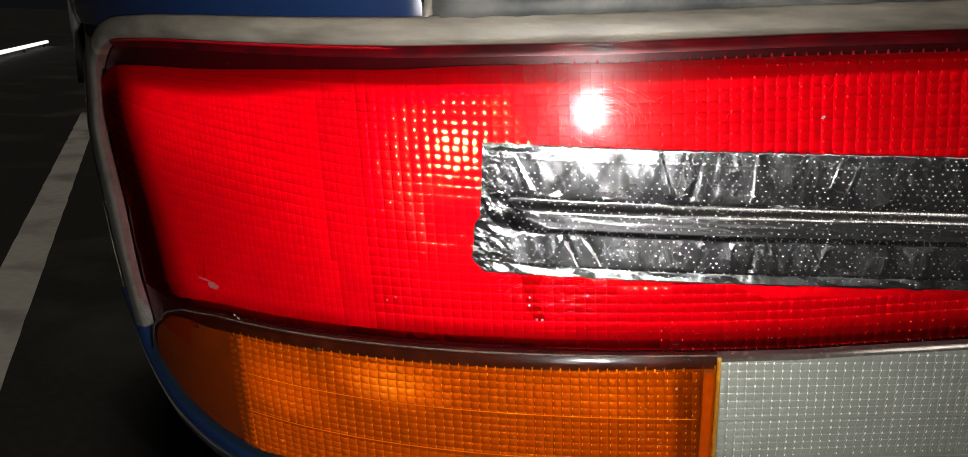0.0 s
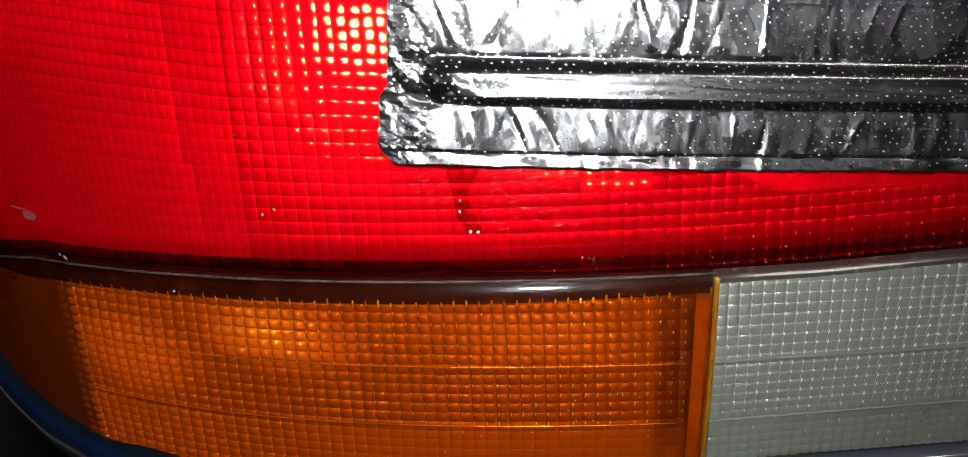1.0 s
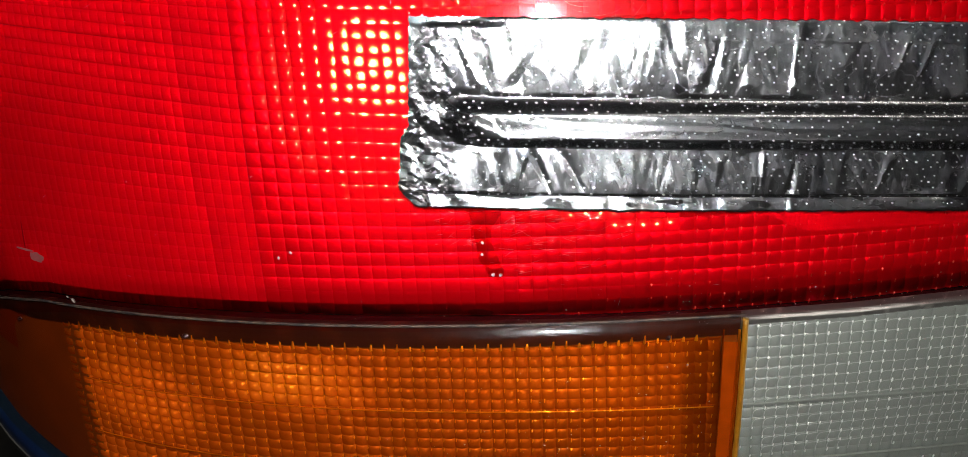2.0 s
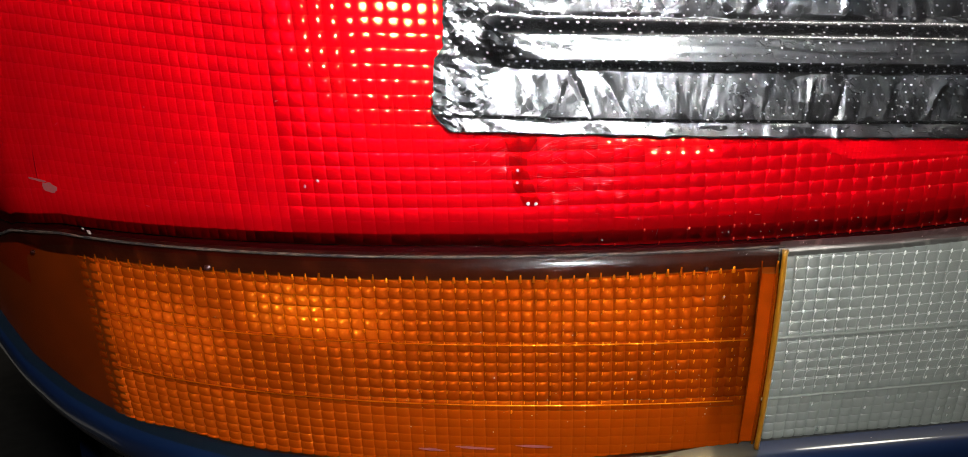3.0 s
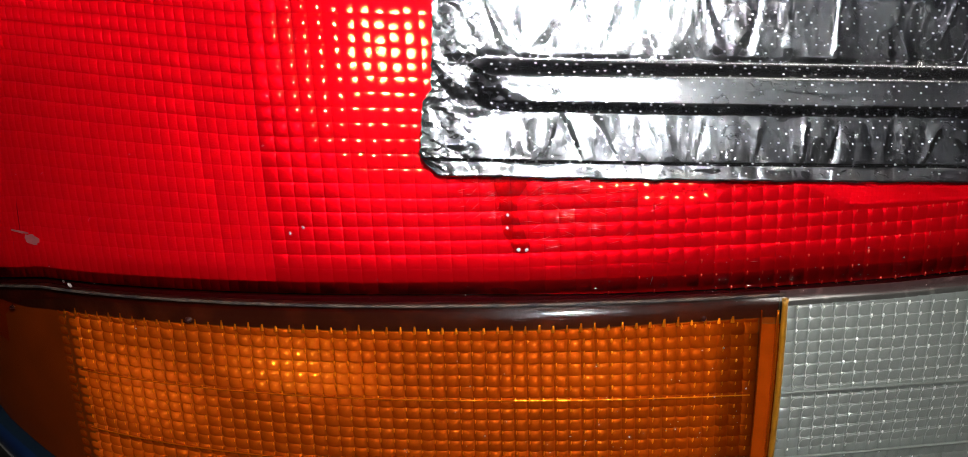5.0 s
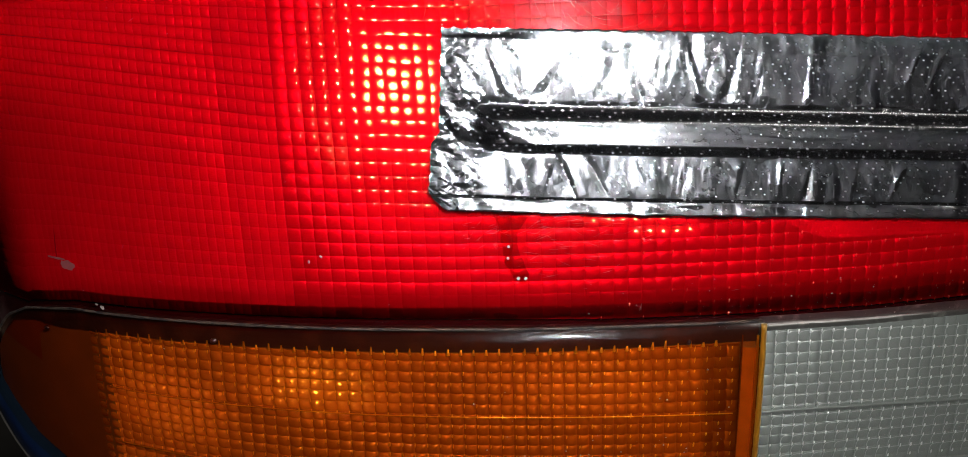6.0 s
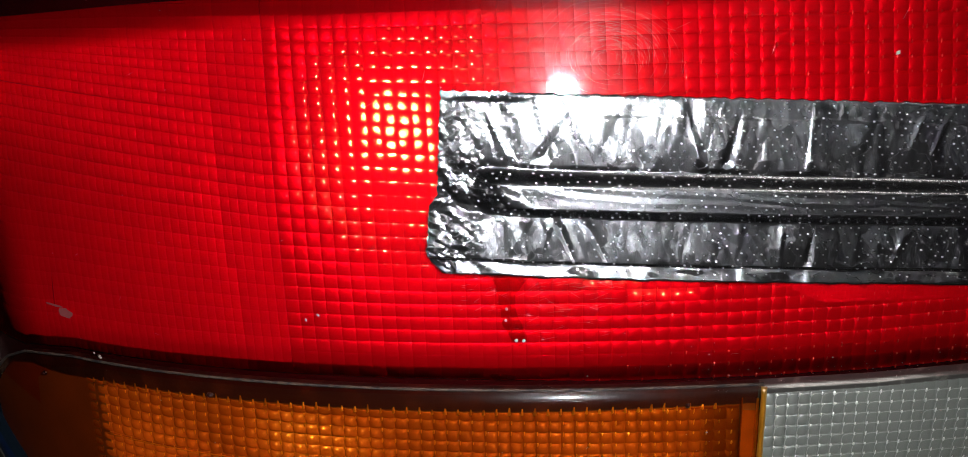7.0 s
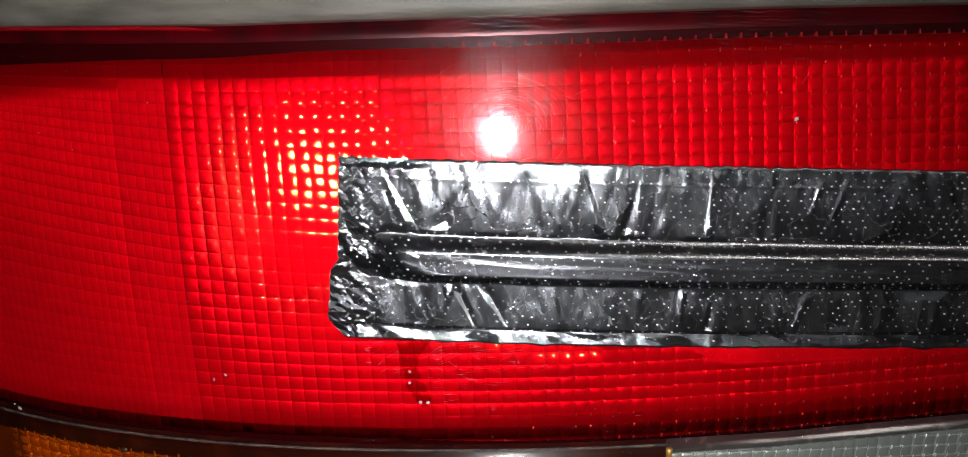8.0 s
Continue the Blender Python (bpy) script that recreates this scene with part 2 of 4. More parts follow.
M_SMEAR = material("dried_glue", (0.34, 0.075, 0.075), 0.5, vary=0.5, scale=300)
# glow added so that the far white line reads as brightly lit
M_GLOW = bpy.data.materials.new("glowing_line")
M_GLOW.use_nodes = True
M_GLOW.node_tree.nodes["Principled BSDF"].inputs["Emission Color"].default_value = (0.95, 0.97, 1.0, 1)
M_GLOW.node_tree.nodes["Principled BSDF"].inputs["Emission Strength"].default_value = 0.75
M_GLUE = shell_material("clear_red_glue", (0.72, 0.45, 0.5), 0.03, 0.10, 0.004)
M_DRIP = material("dried_drip", (0.17, 0.0006, 0.004), 0.22, vary=0.4, scale=400)
M_ASPHALT = material("asphalt", (0.028, 0.026, 0.023), 0.85, vary=0.5, scale=40, bump=0.6, bump_scale=160, dirt=(0.075, 0.07, 0.06), dirt_scale=1.2)
M_LINE = material("road_paint", (0.62, 0.60, 0.55), 0.7, vary=0.2, scale=30, dirt=(0.25, 0.24, 0.22), dirt_scale=3.0, dirt_at=(0.5, 0.75))


# ---- builders ----
def mesh(name, verts, faces, mat, smooth=True, slots=None, normals=None):
    """slots: for each face, which of several materials it takes. normals: one for each corner point, which shade the
    sheet by other slopes than its own.
    """
    me = bpy.data.meshes.new(name)
    me.from_pydata([tuple(v) for v in verts], [], faces)
    for one in (mat if isinstance(mat, (list, tuple)) else [mat]):
        me.materials.append(one)
    if slots:
        me.polygons.foreach_set("material_index", slots)
    if smooth:
        me.polygons.foreach_set("use_smooth", [True] * len(me.polygons))
    me.update()
    if normals:
        me.normals_split_custom_set_from_vertices(normals)
    return me


def part(name, me, parent, label="", kind=""):
    ob = new(name, me)
    ob.parent = parent
    return tagged(ob, label, kind=kind)


def sheet(name, nu, nv, place, mat, smooth=True):
    """A grid of nu x nv cells; place(u, v) gives a point for u, v in 0..1."""
    verts = [place(i / nu, j / nv) for j in range(nv + 1) for i in range(nu + 1)]
    w = nu + 1
    faces = [(j * w + i, j * w + i + 1, (j + 1) * w + i + 1, (j + 1) * w + i) for j in range(nv) for i in range(nu)]
    return mesh(name, verts, faces, mat, smooth)


def lerp(x, table):
    return float(np.interp(x, [a for a, _ in table], [b for _, b in table]))


def smooth(a, b, x):
    t = min(1.0, max(0.0, (x - a) / (b - a)))
    return t * t * (3 - 2 * t)


# ---- the lamp's face: a plan curve that wraps round the car's corner, and a slight bow from top to bottom ----
def face(x, z, proud=0.0):
    q, w = max(0.0, 0.10 - x), z - 0.77
    y = 0.3409 + 0.0068 * q + 0.7508 * q * q + 7.4275 * q ** 4 - 0.0685 * w + 1.0225 * w * w
    dx = -(0.0068 + 2 * 0.7508 * q + 4 * 7.4275 * q ** 3) if q else 0.0
    dz = -0.0685 + 2 * 1.0225 * w
    n = Vector((dx, -1.0, dz)).normalized()
    return Vector((x, y, z)) + n * proud, n


def bar(name, points, radius, mat, sides=6, flat=1.0):
    """A round bead along points (each with an outward normal)."""
    verts, faces = [], []
    for k, (p, nrm) in enumerate(points):
        a, b = points[max(0, k - 1)][0], points[min(len(points) - 1, k + 1)][0]
        along = (b - a).normalized()
        across = along.cross(nrm).normalized()
        r = radius * (1 + 0.15 * noise.noise(p * 300))
        for s in range(sides):
            ang = 2 * math.pi * s / sides
            verts.append(p + across * math.cos(ang) * r + nrm * math.sin(ang) * r * flat)
    for k in range(len(points) - 1):
        for s in range(sides):
            t = (s + 1) % sides
            faces.append((k * sides + s, k * sides + t, (k + 1) * sides + t, (k + 1) * sides + s))
    faces += [tuple(range(sides))[::-1], tuple((len(points) - 1) * sides + s for s in range(sides))]
    return mesh(name, verts, faces, mat)


def rib_line(z_at, x0, x1, depth, count=60):
    out = []
    for k in range(count + 1):
        x = x0 + (x1 - x0) * k / count
        out.append(face(x, z_at(x), depth))
    return out


RIGHT = 0.30
TOP = [(-0.23, 0.8500), (-0.176, 0.8512), (-0.15, 0.8526), (-0.07, 0.8534), (-0.03, 0.8545), (0.0472, 0.8588), (0.11, 0.8633), (0.167, 0.8667), (0.34, 0.877)]
LEFT = [(0.64, -0.172), (0.68, -0.182), (0.72, -0.1924), (0.762, -0.2), (0.818, -0.2216), (0.86, -0.2225)]
AMBER_TOP = [(-0.1815, 0.682), (-0.1765, 0.698), (-0.1718, 0.7037), (-0.1611, 0.714), (-0.1476, 0.7205), (-0.124, 0.7252), (-0.0676, 0.7292), (-0.0182, 0.7322), (0.0319, 0.7354), (0.0951, 0.7397), (0.11, 0.7408)]
AMBER_LOW = [(-0.1815, 0.679), (-0.1725, 0.6705), (-0.16, 0.661), (-0.137, 0.6532), (-0.1168, 0.65), (-0.099, 0.6492), (-0.06, 0.6482), (-0.02, 0.6512), (0.03, 0.6562), (0.0747, 0.6620), (0.11, 0.6672)]
CLEAR_LOW = [(0.09, 0.6662), (0.30, 0.6854)]
CLEAR_TOP = [(0.09, 0.7394), (0.127, 0.7422), (0.187, 0.749), (0.34, 0.766)]


def top_edge(x):
    return lerp(x, TOP) - (0.034 * ((-0.165 - x) / 0.0566) ** 4 if x < -0.165 else 0.0)


def seam_x(z):
    return 0.0951 + (0.7397 - z) * 0.092


car = tagged(new("car"), "dark blue car with dusty trunk lid and worn rubber seals", "car")
lamp_unit = tagged(new("tail_lamp", sheet("tail_lamp", 60, 8, lambda u, v: face(-0.19 + u * 0.49, 0.65 + v * 0.185, -0.016)[0], M_HOUSING)),
                   "wrap-round car tail lamp with red, amber and clear prismatic lenses", "tail lamp")


def red_base(x):
    """The lower edge of the red lens, where the amber and clear ones begin."""
    if x > 0.0951:
        return lerp(x, CLEAR_TOP) - 0.0015
    return lerp(x, AMBER_TOP) - 0.0015 if x > -0.165 else 0.70 + (-0.165 - x) * 0.2


def red_place(proud):
    def place(u, v):
        x0 = -0.2216 + u * (RIGHT + 0.2216)
        low = red_base(x0)
        z = low + v * (top_edge(x0) - low)
        x = x0 + (lerp(z, LEFT) + 0.2216) * (1 - u) ** 4
        return face(x, z, proud)[0]
    return place


red_lens = part("red_lens", sheet("red_lens", 150, 40, red_place(0.0), M_SHELL_RED), lamp_unit, "glossy transparent red lens with polish haze and scratches")


def cells(name, x_from, x_to, pitch_x, z_from, z_to, pitch_z, low, high, bend, dome, tilt, mat, depth=-0.0014, jitter=0.02, left=None, right=None, flat=None, pick=None, lay=None, power=3.0):
    """Pillow-shaped prisms moulded into the back of a lens, joined into one sheet. Each has its own bulge; its slant is
    in the normals alone, and sets how bright it looks.
    low(x), high(x): the edges at which they are cut off. dome: how steep the bulge is at its sides and at its top and
    foot. tilt(x, z): the slant. lay(x, z): where a column of the even net lies at that height."""
    lay = lay or (lambda x, z: x)
    verts, faces, slots, normals = [], [], [], []
    steps = (-1.0, -0.86, -0.56, 0.0, 0.56, 0.86, 1.0)
    w = len(steps)
    half_x, half_z = pitch_x * 0.5, pitch_z * 0.5
    for c in range(round((x_to - x_from) / pitch_x)):
        for r in range(round((z_to - z_from) / pitch_z)):
            x_net, zc = x_from + (c + 0.5) * pitch_x, z_from + (r + 0.5) * pitch_z
            xc = lay(x_net, zc)
            spread = 1 + (bend(xc, zc + 0.001) - bend(xc, zc - 0.001)) / 0.002
            zc += bend(xc, zc)
            if zc + pitch_z * 0.7 < low(xc) or zc - pitch_z * 0.7 > high(xc) or (left and xc < left(zc)) or (right and xc > right(zc)):
                continue
            tx, tz = tilt(xc, zc)
            tx, tz = tx + random.uniform(-jitter, jitter), tz + random.uniform(-jitter, jitter)
            ku, kv = flat(xc, zc) if flat else (1.0, 1.0)
            su, sv = dome[0] * ku * random.uniform(0.85, 1.15), dome[1] * kv * random.uniform(0.85, 1.15)
            bu, bv = su * half_x / power, sv * half_z / power
            skew_u, skew_v = random.uniform(-0.12, 0.12), random.uniform(-0.12, 0.12)
            slope = (bend(xc + 0.001, zc) - bend(xc - 0.001, zc)) / 0.002
            base = len(verts)
            limits = [(low(xc + u * half_x), high(xc + u * half_x)) for u in steps]
            for v in steps:
                for u, (z_low, z_high) in zip(steps, limits):
                    z = min(max(zc + v * half_z * spread + slope * u * half_x, z_low), z_high)
                    x = lay(x_net + u * half_x, z)
                    p, n = face(x, z, depth - bu * abs(u) ** power - bv * abs(v) ** power)
                    verts.append(p)
                    lean_x = tx - su * abs(u) ** (power - 1) * (1 if u > 0 else -1) + su * skew_u * v
                    lean_z = tz - sv * abs(v) ** (power - 1) * (1 if v > 0 else -1) + sv * skew_v * u
                    normals.append(Vector((n.x / -n.y - lean_x, -1.0, n.z / -n.y - lean_z)).normalized())
            faces += [(base + j * w + i, base + j * w + i + 1, base + (j + 1) * w + i + 1, base + (j + 1) * w + i) for j in range(w - 1) for i in range(w - 1)]
            slots += [pick(xc, zc) if pick else 0] * ((w - 1) ** 2)
    return mesh(name, verts, faces, mat, slots=slots, normals=normals)


def ticks(name, x_from, x_to, pitch, edge, height, mat, depth, shift=0.0, lay=None):
    """The pointed tails of the prism columns, which run out into the dark rim."""
    verts, faces = [], []
    for c in range(round((x_to - x_from) / pitch)):
        x, w, h = x_from + (c + shift) * pitch, pitch * random.uniform(0.10, 0.16), height * random.uniform(0.6, 1.1)
        x = lay(x, edge(x)) if lay else x
        z, k = edge(x) - 0.0002, len(verts)
        for dx, dz, d in ((-w, 0, 0), (w, 0, 0), (0.4 * w, h, 0), (-0.4 * w, h, 0), (0, 0, 0.0005), (0, h * 0.8, 0.0003)):
            verts.append(face(x + dx, z + dz, depth + d)[0])
        faces += [(k, k + 4, k + 5, k + 3), (k + 4, k + 1, k + 2, k + 5), (k + 5, k + 2, k + 3)]
    return mesh(name, verts, faces, mat)


def knuckles(name, x_from, x_to, pitch_x, z_from, z_to, pitch_z, low, high, bend, mat, depth, wide, tall, keep, left=None, lay=None):
    """Tiny raised bumps; where the corners of four prisms meet they are added so that each corner glints."""
    verts, faces = [], []
    for c in range(round((x_to - x_from) / pitch_x)):
        for r in range(round((z_to - z_from) / pitch_z)):
            x, z = x_from + c * pitch_x + random.uniform(-0.0001, 0.0001), z_from + r * pitch_z
            x = lay(x, z) if lay else x
            z += bend(x, z)
            if z < low(x) or z > high(x) or (left and x < left(z)) or random.random() > keep(x, z):
                continue
            p, n = face(x, z, depth)
            up = (face(x, z + 0.001, depth)[0] - p).normalized()
            side = up.cross(n)
            k, a, b = len(verts), wide * random.uniform(0.6, 1.2), tall * random.uniform(0.6, 1.2)
            verts += [p + side * a * math.cos(g) + up * (b * math.sin(g) + 0.15 * a * math.cos(g)) for g in [math.pi * q / 4 for q in range(8)]]
            verts += [p + side * a * 0.55 * math.cos(g) + up * b * 0.6 * math.sin(g) + n * a * 0.7 for g in [math.pi * q / 4 for q in range(8)]]
            verts.append(p + n * a * 0.95)
            for q in range(8):
                t = (q + 1) % 8
                faces += [(k + q, k + t, k + 8 + t, k + 8 + q), (k + 8 + q, k + 8 + t, k + 16)]
    return mesh(name, verts, faces, mat)


def ridges(name, x_from, x_to, pitch_x, z_from, z_to, pitch_z, low, high, bend, mat, depth, width, left, lay):
    """A raised border for each prism, which draws its bright edge: up one side, then over the top in a quarter round.
    """
    verts, faces = [], []
    for c in range(round((x_to - x_from) / pitch_x)):
        for r in range(round((z_to - z_from) / pitch_z)):
            x0, z0 = x_from + c * pitch_x, z_from + r * pitch_z
            zc = z0 + bend(x0, z0)
            if zc < low(x0) or zc + pitch_z > high(x0) or x0 < left(zc):
                continue
            path = [(0, 0), (0.0, 0.35), (0.025, 0.62), (0.10, 0.82), (0.28, 0.95), (0.60, 1.0), (1.0, 1.0)]
            base = len(verts)
            for q, (a, b) in enumerate(path):
                (a0, b0), (a1, b1) = path[max(0, q - 1)], path[min(6, q + 1)]
                ox, oz = -(b1 - b0) * pitch_z, (a1 - a0) * pitch_x
                l = math.hypot(ox, oz)
                w = width * random.uniform(0.6, 1.3)
                x, z = x0 + a * pitch_x, z0 + b * pitch_z
                z += bend(x, z)
                x = lay(x, z)
                for off, up in ((-0.5, 0.0), (0.0, 0.5), (0.5, 0.0)):
                    verts.append(face(x + ox / l * w * off, z + oz / l * w * off, depth + up * w)[0])
            for q in range(6):
                for i in range(2):
                    k = base + q * 3 + i
                    faces.append((k, k + 3, k + 4, k + 1))
    return mesh(name, verts, faces, mat)


def red_bend(x, z):
    """The rows fan out: low ones follow the lower edge, high ones rise towards the car's side."""
    low = lerp(x, AMBER_TOP if x < 0.0951 else CLEAR_TOP) - 0.7333 if x > -0.15 else lerp(-0.15, AMBER_TOP) - 0.7333
    high = 0.08 * max(0.0, -0.05 - x) + 0.06 * max(0.0, x)
    rim = top_edge(max(x, -0.17)) - 0.8563
    k, t = smooth(0.735, 0.805, z), smooth(0.810, 0.845, z)
    return (low + (high - low) * k) * (1 - t) + rim * t


def red_low(x):
    return (lerp(x, CLEAR_TOP) if x > 0.0951 else lerp(max(x, -0.15), AMBER_TOP)) + 0.0030 - 0.001 * smooth(0.0, 0.06, x)


def red_high(x):
    return top_edge(x) - 0.0085 - 0.0015 * smooth(0.0, -0.05, x) - 0.0035 * smooth(-0.045, -0.15, x)


def red_left(z):
    return lerp(z, LEFT) + 0.012


def red_lay(x, z):
    return x + 0.085 * (0.768 - z)


HOT = (-0.0105, 0.8050, 0.0335, 0.0400)  # glint patch, put into gloss and normals for the bulb mirror's reflection: centre and radii


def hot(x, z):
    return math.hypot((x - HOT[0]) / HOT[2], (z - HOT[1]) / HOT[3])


def glint_row(x, z):
    """A short run of prisms under the foil, glossed and slanted to glint at the camera: one row, and half of a second.
    """
    z -= red_bend(x, 0.768)
    return 0.0420 < x < 0.0740 and 0.7630 < z < 0.7669 or 0.0550 < x < 0.0740 and 0.7591 < z < 0.7630


def rim_fade(x, z):
    """Bends the normals outwards near the rim, so that the red fades into shade there."""
    wob = 0.0006 * noise.noise(Vector((x * 260, z * 260, 2)))
    up, down, out = (z - red_low(x)) / 0.8 + wob, red_high(x) - z + wob, x - red_left(z) + wob
    return 1.5 * smooth(0.047, 0.003, out), 2.6 * smooth(0.0105 + 0.0045 * smooth(0.0, 0.1, x), 0.0, up) ** 1.5 - 6.0 * smooth(0.0095 + 0.006 * smooth(-0.05, -0.12, x), 0.0, down) ** 1.5


# slants normals to brighten the glint patch and dim the right's top and foot
def red_tilt(x, z):
    k = smooth(1.5, 0.85, hot(x, z))
    row = 1.0 if glint_row(x, z) else 0.0
    rest = -0.13 + 0.17 * smooth(0.01, 0.11, x)
    high = smooth(0.812, 0.826, z) * smooth(0.012, 0.035, x)
    low = smooth(0.774, 0.766, z) * smooth(0.02, 0.10, x)
    rest -= 0.15 * high + 0.08 * low
    rx, rz = rim_fade(x, z)
    return rest * (1 - k) * (1 - row) - 0.29 * k + 0.165 * row + rx, (0.13 * low - 0.08 * high - (0.06 + 1.5 * (z - HOT[1])) * k) * (1 - row) - 0.25 * row + rz * (1 - row)


def red_flat(x, z):
    """How much of its bulge a prism keeps, across and up: those in the glint patch are nearly flat, so that the glint
    fills them.
    """
    if glint_row(x, z):
        return 0.8, 0.75
    far, side = smooth(0.38, 0.85, hot(x, z)), smooth(-0.020, -0.030, x)
    out = smooth(1.0, 1.15, hot(x, z))
    ku, kv = 0.24 + 0.52 * far + 0.30 * side, 0.15 + 0.33 * far + 0.20 * side
    soft = 1 - 0.45 * smooth(0.785, 0.757, z) * smooth(0.05, 0.0, x)
    return (ku + (1 - ku) * out) * soft, (kv + (1 - kv) * out) * soft


def side_flat(x, z):
    """On the wrapped side the lower prisms are shallow, the upper ones deep."""
    k = 0.34 + 0.66 * smooth(0.764, 0.802, z)
    return 0.8 + 0.2 * k, k


def red_pick(x, z):
    """Which cells take the glint gloss, and which the darker red of the strip beside the wrapped side."""
    if -0.0610 < x + 0.085 * (z - 0.768) < -0.0449:
        return 2
    in_glint = red_high(x) - z > 0.012 and hot(x, z) < 0.95 + 0.12 * noise.noise(Vector((x * 300, z * 300, 0)))
    return 1 if in_glint or glint_row(x, z) else 0


def side_tilt(x, z):
    """Turns the wrapped side's normals towards the torch to keep it bright, the more the further round, but for the
    last of them.
    """
    rx, rz = rim_fade(x, z)
    back = -0.28 - (2.6 + 4.5 * smooth(0.775, 0.815, z)) * max(0.0, -0.065 - x) + 9.0 * max(0.0, -0.155 - x)
    return back * (1 - rx / 1.5) + 1.2 * rx, -0.05 + 1.5 * max(0.0, z - 0.80) + rz


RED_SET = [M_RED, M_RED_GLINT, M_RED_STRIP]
part("prism_grid", cells("red_side_prisms", -0.2044, -0.0449, 0.0029, 0.6967, 0.8566, 0.0039, red_low, red_high, red_bend, (0.32, 0.70), side_tilt, RED_SET, left=red_left, flat=side_flat, pick=red_pick, lay=red_lay), red_lens,
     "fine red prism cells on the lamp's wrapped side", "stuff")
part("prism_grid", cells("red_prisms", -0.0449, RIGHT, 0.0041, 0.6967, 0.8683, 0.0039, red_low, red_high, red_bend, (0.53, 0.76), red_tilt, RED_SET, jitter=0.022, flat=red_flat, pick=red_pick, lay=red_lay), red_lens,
     "red moulded prism cells", "stuff")
part("prism_points", knuckles("red_points", 0.0166, RIGHT, 0.0041, 0.6967, 0.8683, 0.0039, red_low, red_high, red_bend, M_RED_POINT, -0.0013, 0.00026, 0.0006,
     lambda x, z: 0.85 * smooth(0.04, 0.10, x), lay=red_lay), red_lens, "fine bumps added between the prisms for their glints", "stuff")
part("prism_tails", ticks("prism_tails", 0.0289, RIGHT - 0.01, 0.0041, red_high, 0.0016, M_RED_BACK, -0.0016, 0.6, red_lay), red_lens, "pointed tails of the red prism columns", "stuff")
part("reflex_panel", cells("reflex_panel", 0.094, RIGHT, 0.0012, 0.7635, 0.7735, 0.0012, lambda x: 0.7638 + 0.06 * (x - 0.1) + 0.006 * smooth(0.112, 0.094, x), lambda x: 0.775 + 0.06 * (x - 0.1),
     lambda x, z: 0.06 * (x - 0.1), (0.3, 0.3), lambda x, z: (0.1, -0.1), M_RED, -0.0011, 0.14), red_lens, "fine red reflex panel half hidden by foil", "stuff")


def red_sheet(low, high, depth, x0=-0.212):
    def place(u, v):
        x = x0 + u * (RIGHT - x0)
        return face(x, low(x) + v * (high(x) - low(x)), depth)[0]
    return place


part("backing", sheet("red_backing", 120, 24, red_sheet(lambda x: red_low(x) + 0.002, lambda x: red_high(x) - 0.004, -0.0043, -0.155), M_RED_BACK), red_lens, "red plastic behind the prisms")
part("lens_lip", sheet("lens_lip", 120, 6, lambda u, v: face(-0.195 + u * (RIGHT + 0.195), top_edge(-0.195 + u * (RIGHT + 0.195)) - 0.0052 + 0.0040 * v, -0.0045 + 0.0030 * v * v)[0], M_RED_LIP), red_lens, "dull red upturned lip of the lens")
# near-black sheet that draws the shade inside the rim
part("lens_rim_shade", sheet("lens_rim_shade", 120, 30, red_sheet(lambda x: max(0.66, 0.68 + (-0.185 - x) * 3.2), lambda x: top_edge(x) - 0.0015, -0.0046, -0.2165), M_RED_EDGE), lamp_unit, "dark red sheet behind the lens edge, for the shade there")


# amber lens: an outer skin that stands proud of the red one, with a rounded upper lip
def amber_place(proud, lip):
    def place(u, v):
        x = -0.1815 + u * (0.0951 + 0.1815)
        zt, zb = lerp(x, AMBER_TOP), lerp(x, AMBER_LOW)
        z = zb + v * (zt - zb)
        x += (seam_x(z) - 0.0951) * u ** 3
        d = proud
        if lip:
            d -= 0.0022 * (1 - math.sqrt(max(0.0, 1 - smooth(0.0, 1.0, 1 - min(1.0, (zt - z) / 0.006)) ** 2)))
        return face(x, z, d)[0]
    return place


amber_lens = part("amber_lens", sheet("amber_lens", 130, 60, amber_place(0.0022, True), M_SHELL_AMBER), lamp_unit, "glossy transparent amber lens")
part("lens_edge", sheet("amber_edge", 120, 30, lambda u, v: amber_place(-0.0032, False)(u, v), M_AMBER_EDGE), amber_lens, "edge of the amber lens, its shade in the colour")


def amber_bend(x, z):
    return 0.055 * (x + 0.11)


def amber_lay(x, z):
    """The columns stand wider apart towards the car's side, and lean with the seam towards the other."""
    x -= 0.8 * max(0.0, 0.01 - x) ** 2
    return x + 0.10 * min(1.2, max(0.0, (x + 0.08) / 0.13)) * (0.7300 - z)


def amber_low(x):
    return lerp(x, AMBER_LOW) + 0.0030 * smooth(-0.11, -0.09, x)


def amber_high(x):
    return lerp(x, AMBER_TOP) - 0.0085 + 0.001 * smooth(0.02, 0.09, x)


# amber glint patches, aimed from torch to camera: centre, radii, slant, flatness
SPOTS = [(-0.036, 0.7095, 0.024, 0.011, -0.46, -0.47, 0.42), (-0.089, 0.6945, 0.021, 0.014, -0.70, -0.50, 0.6), (0.048, 0.7160, 0.030, 0.011, 0.10, -0.32, 0.5)]


